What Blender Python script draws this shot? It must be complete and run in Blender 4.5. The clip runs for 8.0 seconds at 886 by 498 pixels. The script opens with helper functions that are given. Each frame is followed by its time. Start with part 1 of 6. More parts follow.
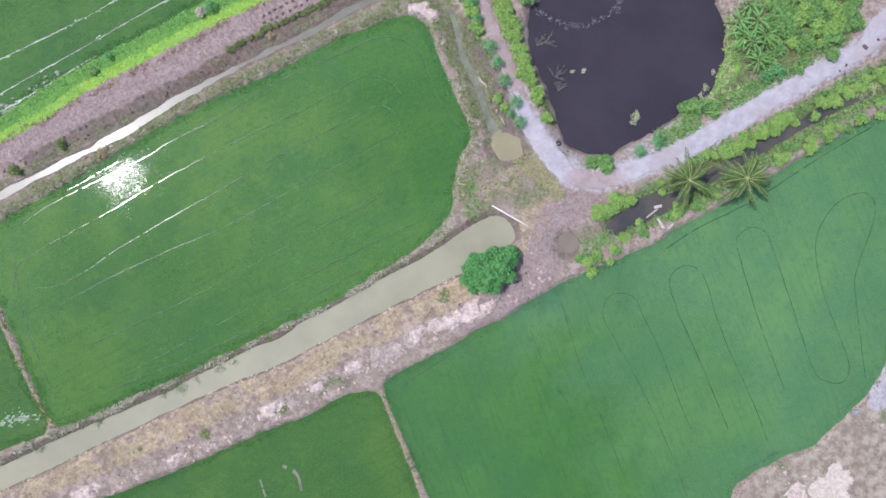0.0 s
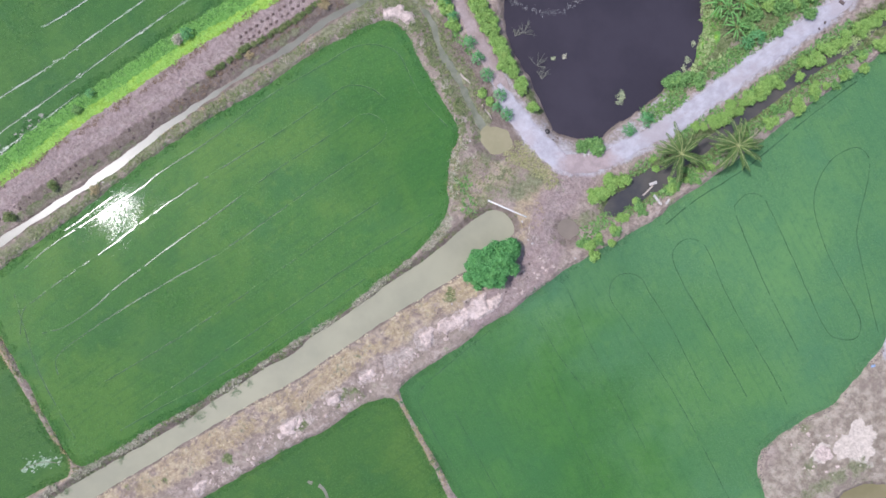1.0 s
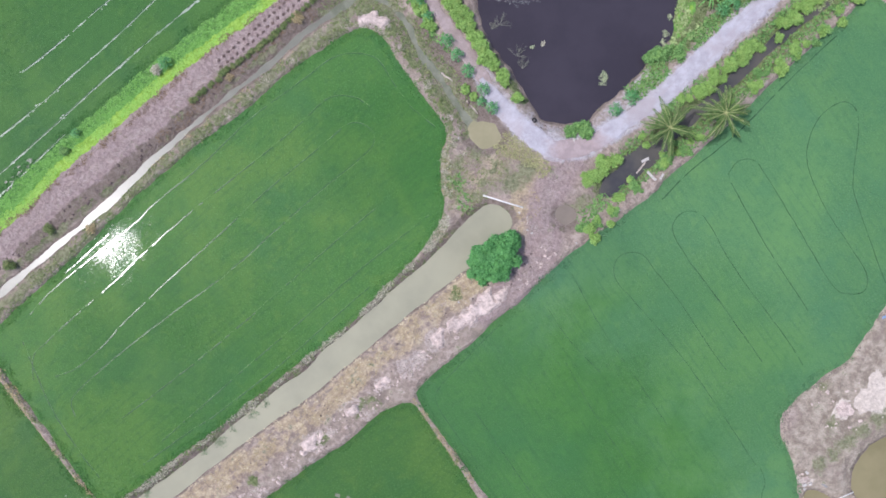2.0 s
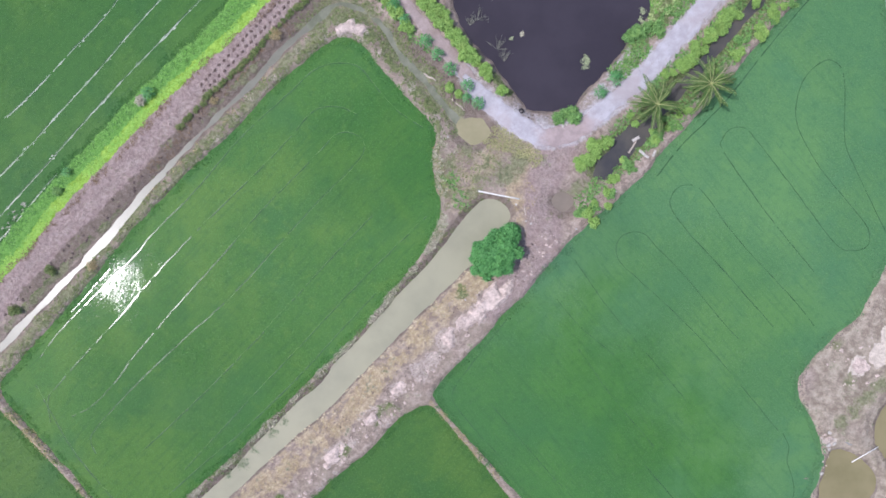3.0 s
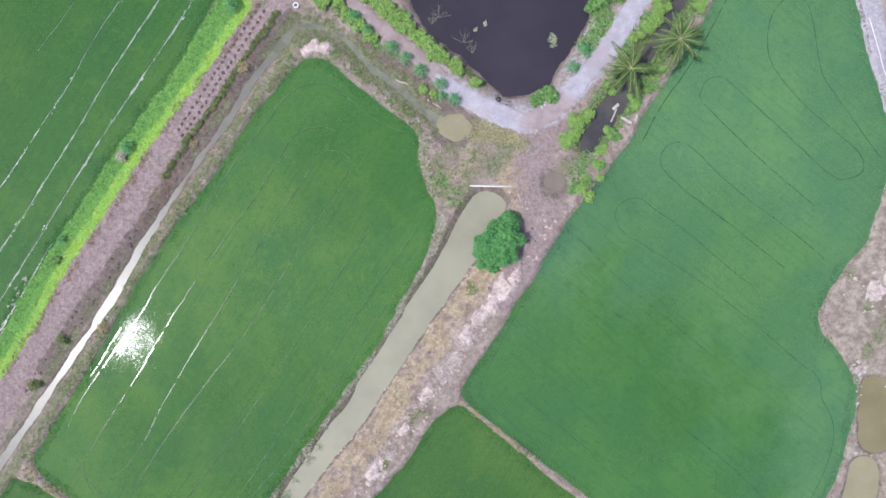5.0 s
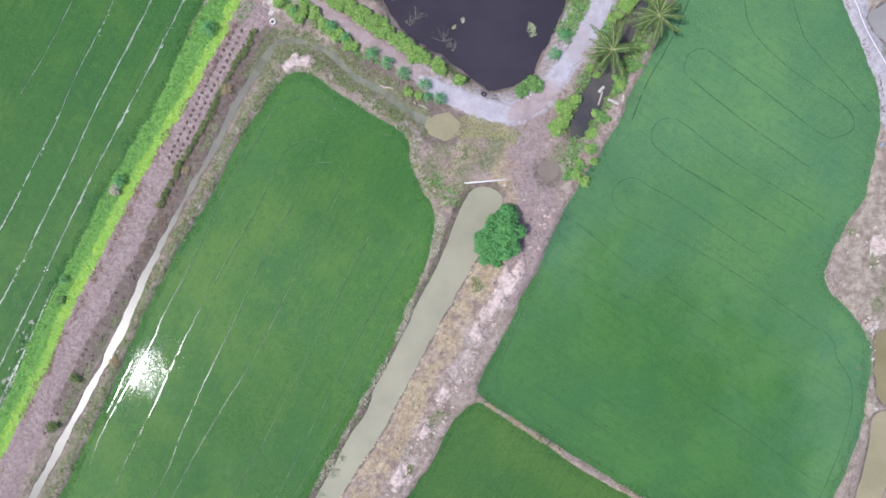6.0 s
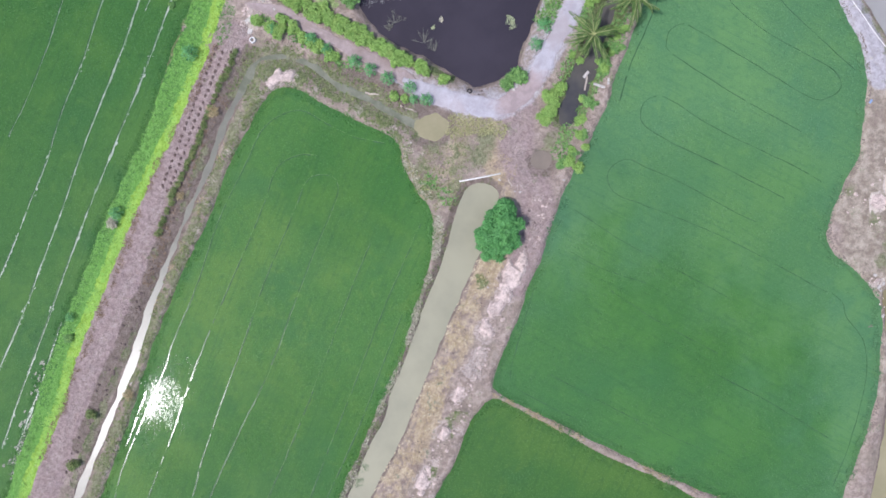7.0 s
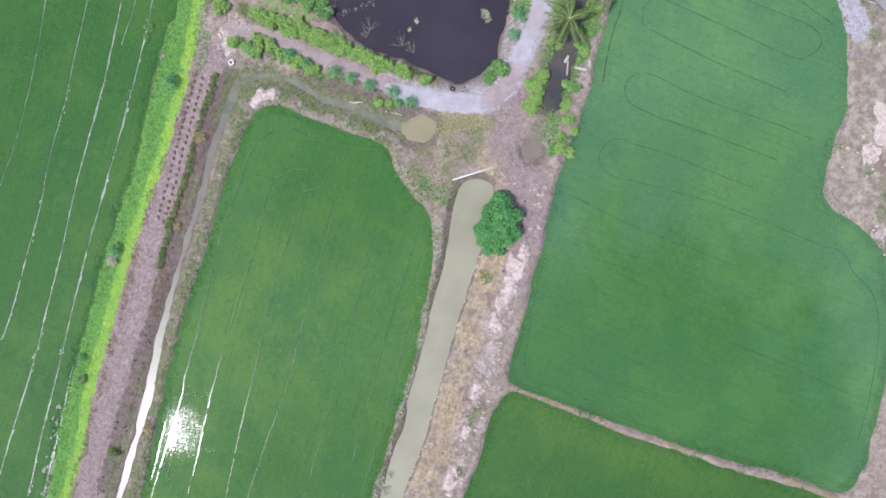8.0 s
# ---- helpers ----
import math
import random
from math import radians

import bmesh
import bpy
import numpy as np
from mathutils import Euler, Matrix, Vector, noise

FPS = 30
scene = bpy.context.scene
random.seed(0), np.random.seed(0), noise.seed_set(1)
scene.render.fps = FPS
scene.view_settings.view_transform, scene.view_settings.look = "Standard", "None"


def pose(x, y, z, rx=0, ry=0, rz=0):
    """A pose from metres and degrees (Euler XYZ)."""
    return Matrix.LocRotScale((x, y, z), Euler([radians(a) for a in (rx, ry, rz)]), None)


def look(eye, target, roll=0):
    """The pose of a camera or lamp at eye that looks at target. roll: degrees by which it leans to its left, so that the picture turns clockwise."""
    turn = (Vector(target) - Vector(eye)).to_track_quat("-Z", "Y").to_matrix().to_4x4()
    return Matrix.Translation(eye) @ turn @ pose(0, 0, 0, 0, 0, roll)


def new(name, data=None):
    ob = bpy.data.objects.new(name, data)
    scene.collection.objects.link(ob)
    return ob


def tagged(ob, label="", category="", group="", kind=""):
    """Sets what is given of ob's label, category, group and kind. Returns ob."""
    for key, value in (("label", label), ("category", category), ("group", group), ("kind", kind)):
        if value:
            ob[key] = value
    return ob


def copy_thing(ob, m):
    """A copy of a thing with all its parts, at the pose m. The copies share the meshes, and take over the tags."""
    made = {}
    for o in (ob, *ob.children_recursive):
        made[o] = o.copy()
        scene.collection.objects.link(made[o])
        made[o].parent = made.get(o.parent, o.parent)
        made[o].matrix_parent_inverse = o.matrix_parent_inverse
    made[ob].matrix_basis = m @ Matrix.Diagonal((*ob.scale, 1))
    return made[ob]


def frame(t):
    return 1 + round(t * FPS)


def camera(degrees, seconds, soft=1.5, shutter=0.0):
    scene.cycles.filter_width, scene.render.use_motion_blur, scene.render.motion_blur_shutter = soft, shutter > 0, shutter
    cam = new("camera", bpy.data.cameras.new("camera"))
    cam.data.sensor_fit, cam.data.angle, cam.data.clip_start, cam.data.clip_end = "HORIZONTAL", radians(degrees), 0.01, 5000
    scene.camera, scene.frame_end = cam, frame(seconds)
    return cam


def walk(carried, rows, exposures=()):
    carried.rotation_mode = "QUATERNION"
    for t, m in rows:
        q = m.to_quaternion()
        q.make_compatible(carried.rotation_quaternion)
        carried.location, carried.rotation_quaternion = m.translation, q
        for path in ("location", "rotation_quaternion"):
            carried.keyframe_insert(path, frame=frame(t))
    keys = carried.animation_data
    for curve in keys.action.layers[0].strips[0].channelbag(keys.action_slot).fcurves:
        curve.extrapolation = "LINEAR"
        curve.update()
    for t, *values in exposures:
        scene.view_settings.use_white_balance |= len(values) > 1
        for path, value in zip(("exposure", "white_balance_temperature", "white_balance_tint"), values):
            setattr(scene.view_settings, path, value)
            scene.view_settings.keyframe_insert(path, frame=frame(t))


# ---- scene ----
# A drone hangs straight above flooded rice fields and turns about its own axis.
HEIGHT = 108.6
cam = camera(60.0, 8.0, soft=1.65)
ROWS = [
    (0.0, 0.52, 0.16, 23.53), (0.5, 0.47, 0.12, 20.76), (1.0, 0.40, 0.10, 17.32), (1.5, 0.36, 0.07, 14.15),
    (3.0, 0.15, -0.03, 4.88), (3.5, 0.07, -0.04, 2.46), (4.0, 0.0, 0.0, 0.0), (4.5, -0.08, 0.01, -2.44),
    (6.0, -0.38, 0.02, -11.25), (6.5, -0.47, 0.04, -13.94), (7.0, -0.56, 0.10, -16.97), (7.5, -0.64, 0.13, -20.0),
    (8.0, -0.70, 0.12, -23.4)]
walk(cam, [(t, pose(x, y, HEIGHT, 0, 0, turn)) for t, x, y, turn in ROWS], [(0.0, 0.10, 6150, 16), (8.0, 0.10, 6150, 16)])

# ---- light: high sun in a hazy sky ----
SUN_ZENITH, SUN_AZIMUTH = radians(23.3), radians(191.1)   # azimuth counter-clockwise from +x
SUN_DIR = Vector((math.sin(SUN_ZENITH) * math.cos(SUN_AZIMUTH), math.sin(SUN_ZENITH) * math.sin(SUN_AZIMUTH), math.cos(SUN_ZENITH)))
world = bpy.data.worlds.new("sky")
scene.world = world
world.use_nodes = True
sky = world.node_tree.nodes.new("ShaderNodeTexSky")
sky.sky_type, sky.sun_disc = "NISHITA", False
sky.sun_elevation = math.pi / 2 - SUN_ZENITH
sky.sun_rotation = math.atan2(SUN_DIR.x, SUN_DIR.y)
sky.dust_density, sky.air_density = 3.0, 1.2
background = world.node_tree.nodes["Background"]
world.node_tree.links.new(sky.outputs[0], background.inputs[0])
background.inputs[1].default_value = 0.13
sun = new("sun", bpy.data.lights.new("sun", "SUN"))
sun.data.energy, sun.data.angle, sun.data.color = 3.0, radians(0.6), (1.0, 0.965, 0.92)
sun.matrix_world = look(SUN_DIR * 300, (0, 0, 0))


# ---- materials ----
class Nodes:
    """A small builder for node materials."""

    def __init__(self, name):
        self.mat = bpy.data.materials.new(name)
        self.mat.use_nodes = True
        self.tree = self.mat.node_tree
        self.bsdf = self.tree.nodes["Principled BSDF"]
        self.out = self.tree.nodes["Material Output"]
        self.geo = self.tree.nodes.new("ShaderNodeNewGeometry")

    def set(self, socket, value):
        if isinstance(value, bpy.types.NodeSocket):
            self.tree.links.new(value, socket)
        elif isinstance(value, tuple) and len(value) == 3 and socket.type == "RGBA":
            socket.default_value = (*value, 1)
        else:
            socket.default_value = value

    def noise(self, scale, detail=4, rough=0.6, distort=0.0):
        n = self.tree.nodes.new("ShaderNodeTexNoise")
        self.tree.links.new(self.geo.outputs["Position"], n.inputs["Vector"])
        n.inputs["Scale"].default_value, n.inputs["Detail"].default_value = scale, detail
        n.inputs["Roughness"].default_value, n.inputs["Distortion"].default_value = rough, distort
        return n.outputs["Fac"]

    def streaks(self, scale, along, across, turn, detail=5, rough=0.65):
        """Noise drawn out along one direction, as a plough or a digger leaves it."""
        m = self.tree.nodes.new("ShaderNodeMapping")
        m.vector_type = "TEXTURE"
        self.tree.links.new(self.geo.outputs["Position"], m.inputs["Vector"])
        m.inputs["Rotation"].default_value = (0, 0, radians(turn))
        m.inputs["Scale"].default_value = (along, across, 1)
        n = self.tree.nodes.new("ShaderNodeTexNoise")
        self.tree.links.new(m.outputs[0], n.inputs["Vector"])
        n.inputs["Scale"].default_value, n.inputs["Detail"].default_value = scale, detail
        n.inputs["Roughness"].default_value = rough
        return n.outputs["Fac"]

    def ramp(self, fac, low, high):
        n = self.tree.nodes.new("ShaderNodeMapRange")
        n.interpolation_type = "SMOOTHSTEP"
        self.tree.links.new(fac, n.inputs["Value"])
        n.inputs["From Min"].default_value, n.inputs["From Max"].default_value = low, high
        return n.outputs["Result"]

    def math(self, kind, a, b):
        n = self.tree.nodes.new("ShaderNodeMath")
        n.operation = kind
        self.set(n.inputs[0], a)
        self.set(n.inputs[1], b)
        return n.outputs[0]

    def mix(self, fac, a, b, blend="MIX"):
        n = self.tree.nodes.new("ShaderNodeMix")
        n.data_type, n.blend_type = "RGBA", blend
        self.set(n.inputs[0], fac)
        self.set(n.inputs[6], a)
        self.set(n.inputs[7], b)
        return n.outputs[2]

    def attribute(self, name):
        n = self.tree.nodes.new("ShaderNodeAttribute")
        n.attribute_name = name
        return n.outputs["Fac"]

    def near(self, place, low, high):
        """1 close to a place of the plan, falling to 0 at the far distance."""
        n = self.tree.nodes.new("ShaderNodeVectorMath")
        n.operation = "DISTANCE"
        self.tree.links.new(self.geo.outputs["Position"], n.inputs[0])
        n.inputs[1].default_value = place
        return self.math("SUBTRACT", 1.0, self.ramp(n.outputs["Value"], low, high))

    def island(self):
        return self.geo.outputs["Random Per Island"]

    def bump(self, height, strength, distance=0.05):
        n = self.tree.nodes.new("ShaderNodeBump")
        self.set(n.inputs["Height"], height)
        n.inputs["Strength"].default_value, n.inputs["Distance"].default_value = strength, distance
        return n.outputs["Normal"]

    def finish(self, color, rough, normal=None, specular=0.3, ior=1.45, metallic=0.0):
        self.set(self.bsdf.inputs["Base Color"], color)
        self.set(self.bsdf.inputs["Roughness"], rough)
        self.set(self.bsdf.inputs["Specular IOR Level"], specular)
        self.set(self.bsdf.inputs["IOR"], ior)
        self.set(self.bsdf.inputs["Metallic"], metallic)
        if normal is not None:
            self.set(self.bsdf.inputs["Normal"], normal)
        return self.mat


def plain(name, dark, light, rough=0.7, grain=12.0, specular=0.3, bump=0.2):
    n = Nodes(name)
    fine, coarse = n.noise(grain), n.noise(grain / 9)
    c = n.mix(n.ramp(fine, 0.35, 0.65), dark, light)
    c = n.mix(n.math("MULTIPLY", n.ramp(coarse, 0.4, 0.7), 0.35), c, tuple(v * 0.7 for v in dark))
    return n.finish(c, rough, n.bump(fine, bump, 0.02), specular)


def leaf(name, dark, light, tip=None, rough=0.55, specular=0.3):
    """Foliage: every leaf has its own shade."""
    n = Nodes(name)
    c = n.mix(n.island(), dark, light)
    if tip:
        c = n.mix(n.ramp(n.noise(1.1), 0.5, 0.68), c, tip)
    c = n.mix(n.math("MULTIPLY", n.ramp(n.noise(7.0), 0.4, 0.7), 0.2), c, dark)
    return n.finish(c, rough, None, specular)


def water(name, shallow, deep, rough, ripple=0.15, ripple_scale=3.0, patch=0.12):
    """Still or rippled water, tinted by what is stirred up in it; pale ones have sky painted in."""
    n = Nodes(name)
    c = n.mix(n.ramp(n.noise(patch, 5), 0.35, 0.65), deep, shallow)
    c = n.mix(n.math("MULTIPLY", n.ramp(n.noise(1.3, 6), 0.45, 0.7), 0.18), c, shallow)
    return n.finish(c, rough, n.bump(n.noise(ripple_scale, 3), ripple, 0.01), 0.5, 1.33)


def crop_tone(n, c, yellow, blue, rows=51.5):
    """Drifts of colour over a rice field: yellower and bluer stands, thin and thick tufts, sown rows."""
    c = n.mix(n.math("MULTIPLY", n.ramp(n.noise(0.07, 4, 0.55), 0.44, 0.62), 0.7), c, yellow)
    c = n.mix(n.math("MULTIPLY", n.ramp(n.noise(0.1, 5, 0.5, 0.4), 0.5, 0.68), 0.55), c, blue)
    c = n.mix(n.math("MULTIPLY", n.ramp(n.noise(0.42, 5, 0.62, 0.5), 0.52, 0.7), 0.5), c, yellow)
    c = n.mix(n.math("MULTIPLY", n.ramp(n.noise(1.15, 4, 0.6), 0.48, 0.72), 0.4), c, tuple(v * 0.76 for v in blue))
    sown = n.streaks(1.0, 7.0, 0.5, rows)
    return n.mix(n.math("MULTIPLY", n.ramp(sown, 0.5, 0.66), 0.35), c, tuple(v * 0.8 for v in blue))


def field_tone(n, c, place, low, high, tone):
    """Crop tone or painted brightness of one part of a field, with a blotchy limit."""
    blot = n.math("MULTIPLY", n.math("SUBTRACT", n.noise(0.13, 6, 0.65), 0.5), 1.3)
    return n.mix(n.ramp(n.math("ADD", n.near(place, low, high), blot), 0.1, 0.9), c, tone, "MULTIPLY")


def paddy(name, dark, light, yellow, blue, gaps, glint_at=None, stands=(), rows=51.5):
    """A young rice canopy with muddy water standing between the plants."""
    n = Nodes(name)
    fine = n.noise(5.0, 4, 0.7)
    c = crop_tone(n, n.mix(n.ramp(fine, 0.3, 0.7), tuple(v * 0.88 for v in dark), light), yellow, blue, rows)
    for stand in stands:
        c = field_tone(n, c, *stand)
    thin = n.math("ADD", n.noise(11.0, 5, 0.8), n.math("MULTIPLY", n.noise(0.22, 3), 0.35))
    # Opens added water gaps round the sun glint to give it its halo.
    if glint_at:
        ragged = n.math("MULTIPLY", n.math("SUBTRACT", n.noise(0.5, 5, 0.7), 0.5), 0.35)
        thin = n.math("ADD", thin, n.math("MULTIPLY", n.near(glint_at, 0.0, 13.0), n.math("ADD", 0.16, ragged)))
    gap = n.ramp(thin, gaps, gaps + 0.05)
    c = n.mix(n.math("MULTIPLY", gap, 0.35), c, (0.045, 0.115, 0.04))
    rough = n.math("SUBTRACT", 0.52, n.math("MULTIPLY", gap, 0.34))
    spec = n.math("ADD", 0.26, n.math("MULTIPLY", gap, 0.24))
    return n.finish(c, rough, n.bump(n.math("MULTIPLY", fine, n.math("SUBTRACT", 1.0, gap)), 0.2, 0.06), spec, 1.33)


def rice_blade(name, dark, light, yellow, blue, stands=(), rows=51.5):
    """Rice blades, each a little different, that follow the field's drifts of colour."""
    n = Nodes(name)
    c = crop_tone(n, n.mix(n.island(), dark, light), yellow, blue, rows)
    c = n.mix(n.math("MULTIPLY", n.island(), 0.25), c, light)
    for stand in stands:
        c = field_tone(n, c, *stand)
    return n.finish(c, 0.48, None, 0.32)


def ground_material():
    n = Nodes("bare_soil")
    fine, mid, large = n.noise(5.0, 6, 0.75), n.noise(1.3, 7, 0.7), n.noise(0.25, 4)
    patch, grain = n.noise(0.4, 6, 0.6), n.noise(1.7, 8, 0.72, 0.6)
    soil = n.mix(n.ramp(mid, 0.38, 0.62), (0.245, 0.198, 0.174), (0.425, 0.356, 0.318))
    soil = n.mix(n.math("MULTIPLY", n.ramp(large, 0.45, 0.65), 0.5), soil, (0.27, 0.235, 0.19))

    furrow = n.streaks(1.0, 5.0, 0.55, 48.5)
    soil = n.mix(n.math("MULTIPLY", n.ramp(furrow, 0.5, 0.62), n.math("MULTIPLY", n.attribute("straw"), 0.6)), soil, (0.21, 0.165, 0.125))

    def spread(c, mask, low, high, dark, light, rag=1.0, tone=grain):
        edge = n.math("ADD", n.attribute(mask), n.math("MULTIPLY", n.math("SUBTRACT", mid, 0.5), 2.3 * rag))
        edge = n.math("ADD", edge, n.math("MULTIPLY", n.math("SUBTRACT", fine, 0.5), 0.7 * rag))
        edge = n.math("ADD", edge, n.math("MULTIPLY", n.math("SUBTRACT", patch, 0.5), 2.4 * rag))
        if mask in ("lime", "fresh", "gravel"):
            edge = n.math("MULTIPLY", edge, n.ramp(n.attribute(mask), 0.02, 0.3))
        return n.mix(n.ramp(edge, low, high), c, n.mix(n.ramp(tone, 0.36, 0.64), dark, light))

    c = spread(soil, "straw", 0.3, 0.8, (0.34, 0.272, 0.19), (0.55, 0.465, 0.33))
    combed = n.math("MULTIPLY", n.ramp(furrow, 0.44, 0.58), n.ramp(n.attribute("straw"), 0.3, 0.7))
    c = n.mix(n.math("MULTIPLY", combed, 0.4), c, (0.27, 0.21, 0.15))
    c = spread(c, "clay", 0.1, 0.7, (0.225, 0.19, 0.155), (0.44, 0.385, 0.325), 0.6, n.noise(0.8, 8, 0.72))
    c = spread(c, "sand", 0.4, 0.65, (0.50, 0.44, 0.39), (0.68, 0.61, 0.55))
    c = spread(c, "pale", 0.4, 0.75, (0.335, 0.28, 0.255), (0.57, 0.49, 0.455))
    rutted = n.math("MULTIPLY", n.ramp(furrow, 0.5, 0.6), n.ramp(n.attribute("pale"), 0.1, 0.6))
    c = n.mix(n.math("MULTIPLY", rutted, 0.4), c, (0.27, 0.215, 0.195))
    c = spread(c, "dirt", 0.2, 0.8, (0.25, 0.193, 0.187), (0.375, 0.302, 0.297), 0.5)
    c = spread(c, "gravel", 0.2, 0.85, (0.36, 0.345, 0.375), (0.50, 0.485, 0.53), 0.5)
    c = spread(c, "mud", 0.35, 0.75, (0.15, 0.12, 0.105), (0.235, 0.195, 0.172), 0.6)
    c = spread(c, "weeds", 0.42, 0.8, (0.075, 0.11, 0.04), (0.20, 0.235, 0.115))
    c = spread(c, "turf", 0.25, 0.9, (0.135, 0.15, 0.085), (0.265, 0.27, 0.175))
    c = spread(c, "fresh", 0.35, 0.7, (0.105, 0.27, 0.055), (0.17, 0.375, 0.085))
    c = spread(c, "lime", 0.4, 0.7, (0.19, 0.35, 0.05), (0.32, 0.52, 0.10))
    c = n.mix(n.math("MULTIPLY", n.ramp(n.noise(2.4, 6, 0.7), 0.57, 0.68), 0.5), c, (0.15, 0.12, 0.10))
    # Relief shading put into the colour: crests lightened, hollows between them darkened.
    relief = n.math("ABSOLUTE", n.math("SUBTRACT", n.noise(0.75, 6, 0.6, 1.2), 0.5), 0.0)
    crest = n.math("MULTIPLY", n.math("SUBTRACT", 1.0, n.ramp(relief, 0.0, 0.05)), n.ramp(n.attribute("pale"), 0.2, 0.8))
    c = n.mix(n.math("MULTIPLY", crest, 0.55), c, (0.62, 0.55, 0.50))
    c = n.mix(n.math("MULTIPLY", n.math("MULTIPLY", n.ramp(relief, 0.07, 0.16), n.ramp(n.attribute("pale"), 0.2, 0.8)), 0.35), c, (0.23, 0.185, 0.155))
    rough = n.math("SUBTRACT", 0.92, n.math("MULTIPLY", n.attribute("mud"), 0.25))
    height = n.math("ADD", n.math("MULTIPLY", mid, 2.2), n.math("ADD", n.math("MULTIPLY", fine, 0.6), n.math("MULTIPLY", crest, 0.5)))
    return n.finish(c, rough, n.bump(height, 0.8, 0.22), 0.2)


def road_material(name, dark, light, stain, way, soiled=None):
    """A trodden surface with wheel ruts drawn out along its way."""
    n = Nodes(name)
    fine, mid, rut = n.noise(9.0, 6, 0.7), n.noise(0.8, 6, 0.65), n.streaks(1.0, 7.0, 0.45, way)
    c = n.mix(n.ramp(mid, 0.32, 0.68), dark, light)
    c = n.mix(n.math("MULTIPLY", n.ramp(n.noise(0.22, 5, 0.6), 0.45, 0.66), 0.7), c, stain)
    c = n.mix(n.math("MULTIPLY", n.ramp(rut, 0.5, 0.66), 0.45), c, stain)
    c = n.mix(n.math("MULTIPLY", n.ramp(fine, 0.5, 0.7), 0.25), c, tuple(v * 0.6 for v in dark))
    c = n.mix(n.math("MULTIPLY", n.ramp(n.noise(1.9, 6, 0.7), 0.58, 0.7), 0.5), c, tuple(v * 0.68 for v in stain))
    if soiled:
        place, low, high, earth = soiled
        blot = n.math("MULTIPLY", n.math("SUBTRACT", n.noise(0.7, 6, 0.65), 0.5), 1.2)
        c = n.mix(n.ramp(n.math("ADD", n.near(place, low, high), blot), 0.15, 0.85), c, n.mix(n.ramp(mid, 0.35, 0.65), earth, tuple(v * 1.3 for v in earth)))
    return n.finish(c, 0.95, n.bump(n.math("ADD", fine, n.math("ADD", mid, rut)), 0.6, 0.06), 0.15)


def crumbled(name, dark, light, crack):
    """Dumped earth: pale dried crusts over darker crumbs."""
    n = Nodes(name)
    fine, mid, big = n.noise(6.0, 6, 0.75), n.noise(1.7, 7, 0.7, 0.5), n.noise(0.5, 5, 0.6)
    c = n.mix(n.ramp(mid, 0.36, 0.62), dark, light)
    c = n.mix(n.math("MULTIPLY", n.ramp(big, 0.48, 0.68), 0.55), c, dark)
    c = n.mix(n.math("MULTIPLY", n.ramp(fine, 0.56, 0.7), 0.35), c, crack)
    return n.finish(c, 0.95, n.bump(n.math("ADD", n.math("MULTIPLY", mid, 2.0), fine), 0.9, 0.15), 0.1)


M_GROUND = ground_material()
M_ROAD = road_material("pale_gravel", (0.345, 0.335, 0.375), (0.445, 0.44, 0.495), (0.37, 0.335, 0.355), 53, ((16.6, 17.2, 0.5), 1.0, 7.0, (0.295, 0.245, 0.25)))
M_PATH = road_material("trodden_soil", (0.29, 0.24, 0.238), (0.40, 0.338, 0.338), (0.255, 0.205, 0.19), -45)
# Second entry: the canopy's brightening opposite the sun, put into the colour.
STANDS_HOTSPOT_EAST = (((14.0, -36.0, 0.0), 12.0, 46.0, (0.64, 0.80, 0.54)), ((42.0, 17.0, 0.0), 6.0, 24.0, (1.12, 1.08, 1.06)),
               ((20.0, 4.0, 0.0), 2.0, 12.0, (0.80, 0.86, 0.90)), ((36.0, -12.0, 0.0), 8.0, 26.0, (0.93, 0.96, 0.84)))
STANDS_WEST = (((-11.0, 12.0, 0.0), 4.0, 15.0, (0.72, 0.86, 0.80)), ((-31.0, -29.0, 0.0), 8.0, 30.0, (0.80, 0.89, 0.78)))
M_PADDY_WEST = paddy("rice_west", (0.045, 0.142, 0.033), (0.062, 0.176, 0.038), (0.090, 0.190, 0.039), (0.035, 0.130, 0.042), 0.84, (-45.2, -8.0, 0.0), STANDS_WEST)
M_PADDY_EAST = paddy("rice_east", (0.067, 0.176, 0.077), (0.086, 0.210, 0.090), (0.098, 0.222, 0.082), (0.062, 0.172, 0.088), 0.88, None, STANDS_HOTSPOT_EAST, -45.0)
M_PADDY_NORTH = paddy("rice_north", (0.032, 0.119, 0.026), (0.045, 0.144, 0.031), (0.061, 0.156, 0.031), (0.026, 0.109, 0.030), 0.84)
M_PADDY_SOUTH = paddy("rice_south", (0.038, 0.117, 0.026), (0.052, 0.143, 0.031), (0.072, 0.155, 0.032), (0.029, 0.107, 0.033), 0.84)
M_RICE_WEST = rice_blade("rice_blade_west", (0.050, 0.160, 0.038), (0.072, 0.205, 0.046), (0.100, 0.221, 0.046), (0.040, 0.150, 0.048), STANDS_WEST)
M_RICE_EAST = rice_blade("rice_blade_east", (0.064, 0.172, 0.076), (0.084, 0.206, 0.088), (0.096, 0.218, 0.082), (0.061, 0.169, 0.086), STANDS_HOTSPOT_EAST, -45.0)
M_RICE_NORTH = rice_blade("rice_blade_north", (0.037, 0.136, 0.031), (0.053, 0.169, 0.039), (0.070, 0.180, 0.039), (0.030, 0.127, 0.037))
M_RICE_SOUTH = rice_blade("rice_blade_south", (0.042, 0.136, 0.032), (0.061, 0.169, 0.037), (0.086, 0.182, 0.038), (0.034, 0.126, 0.039))
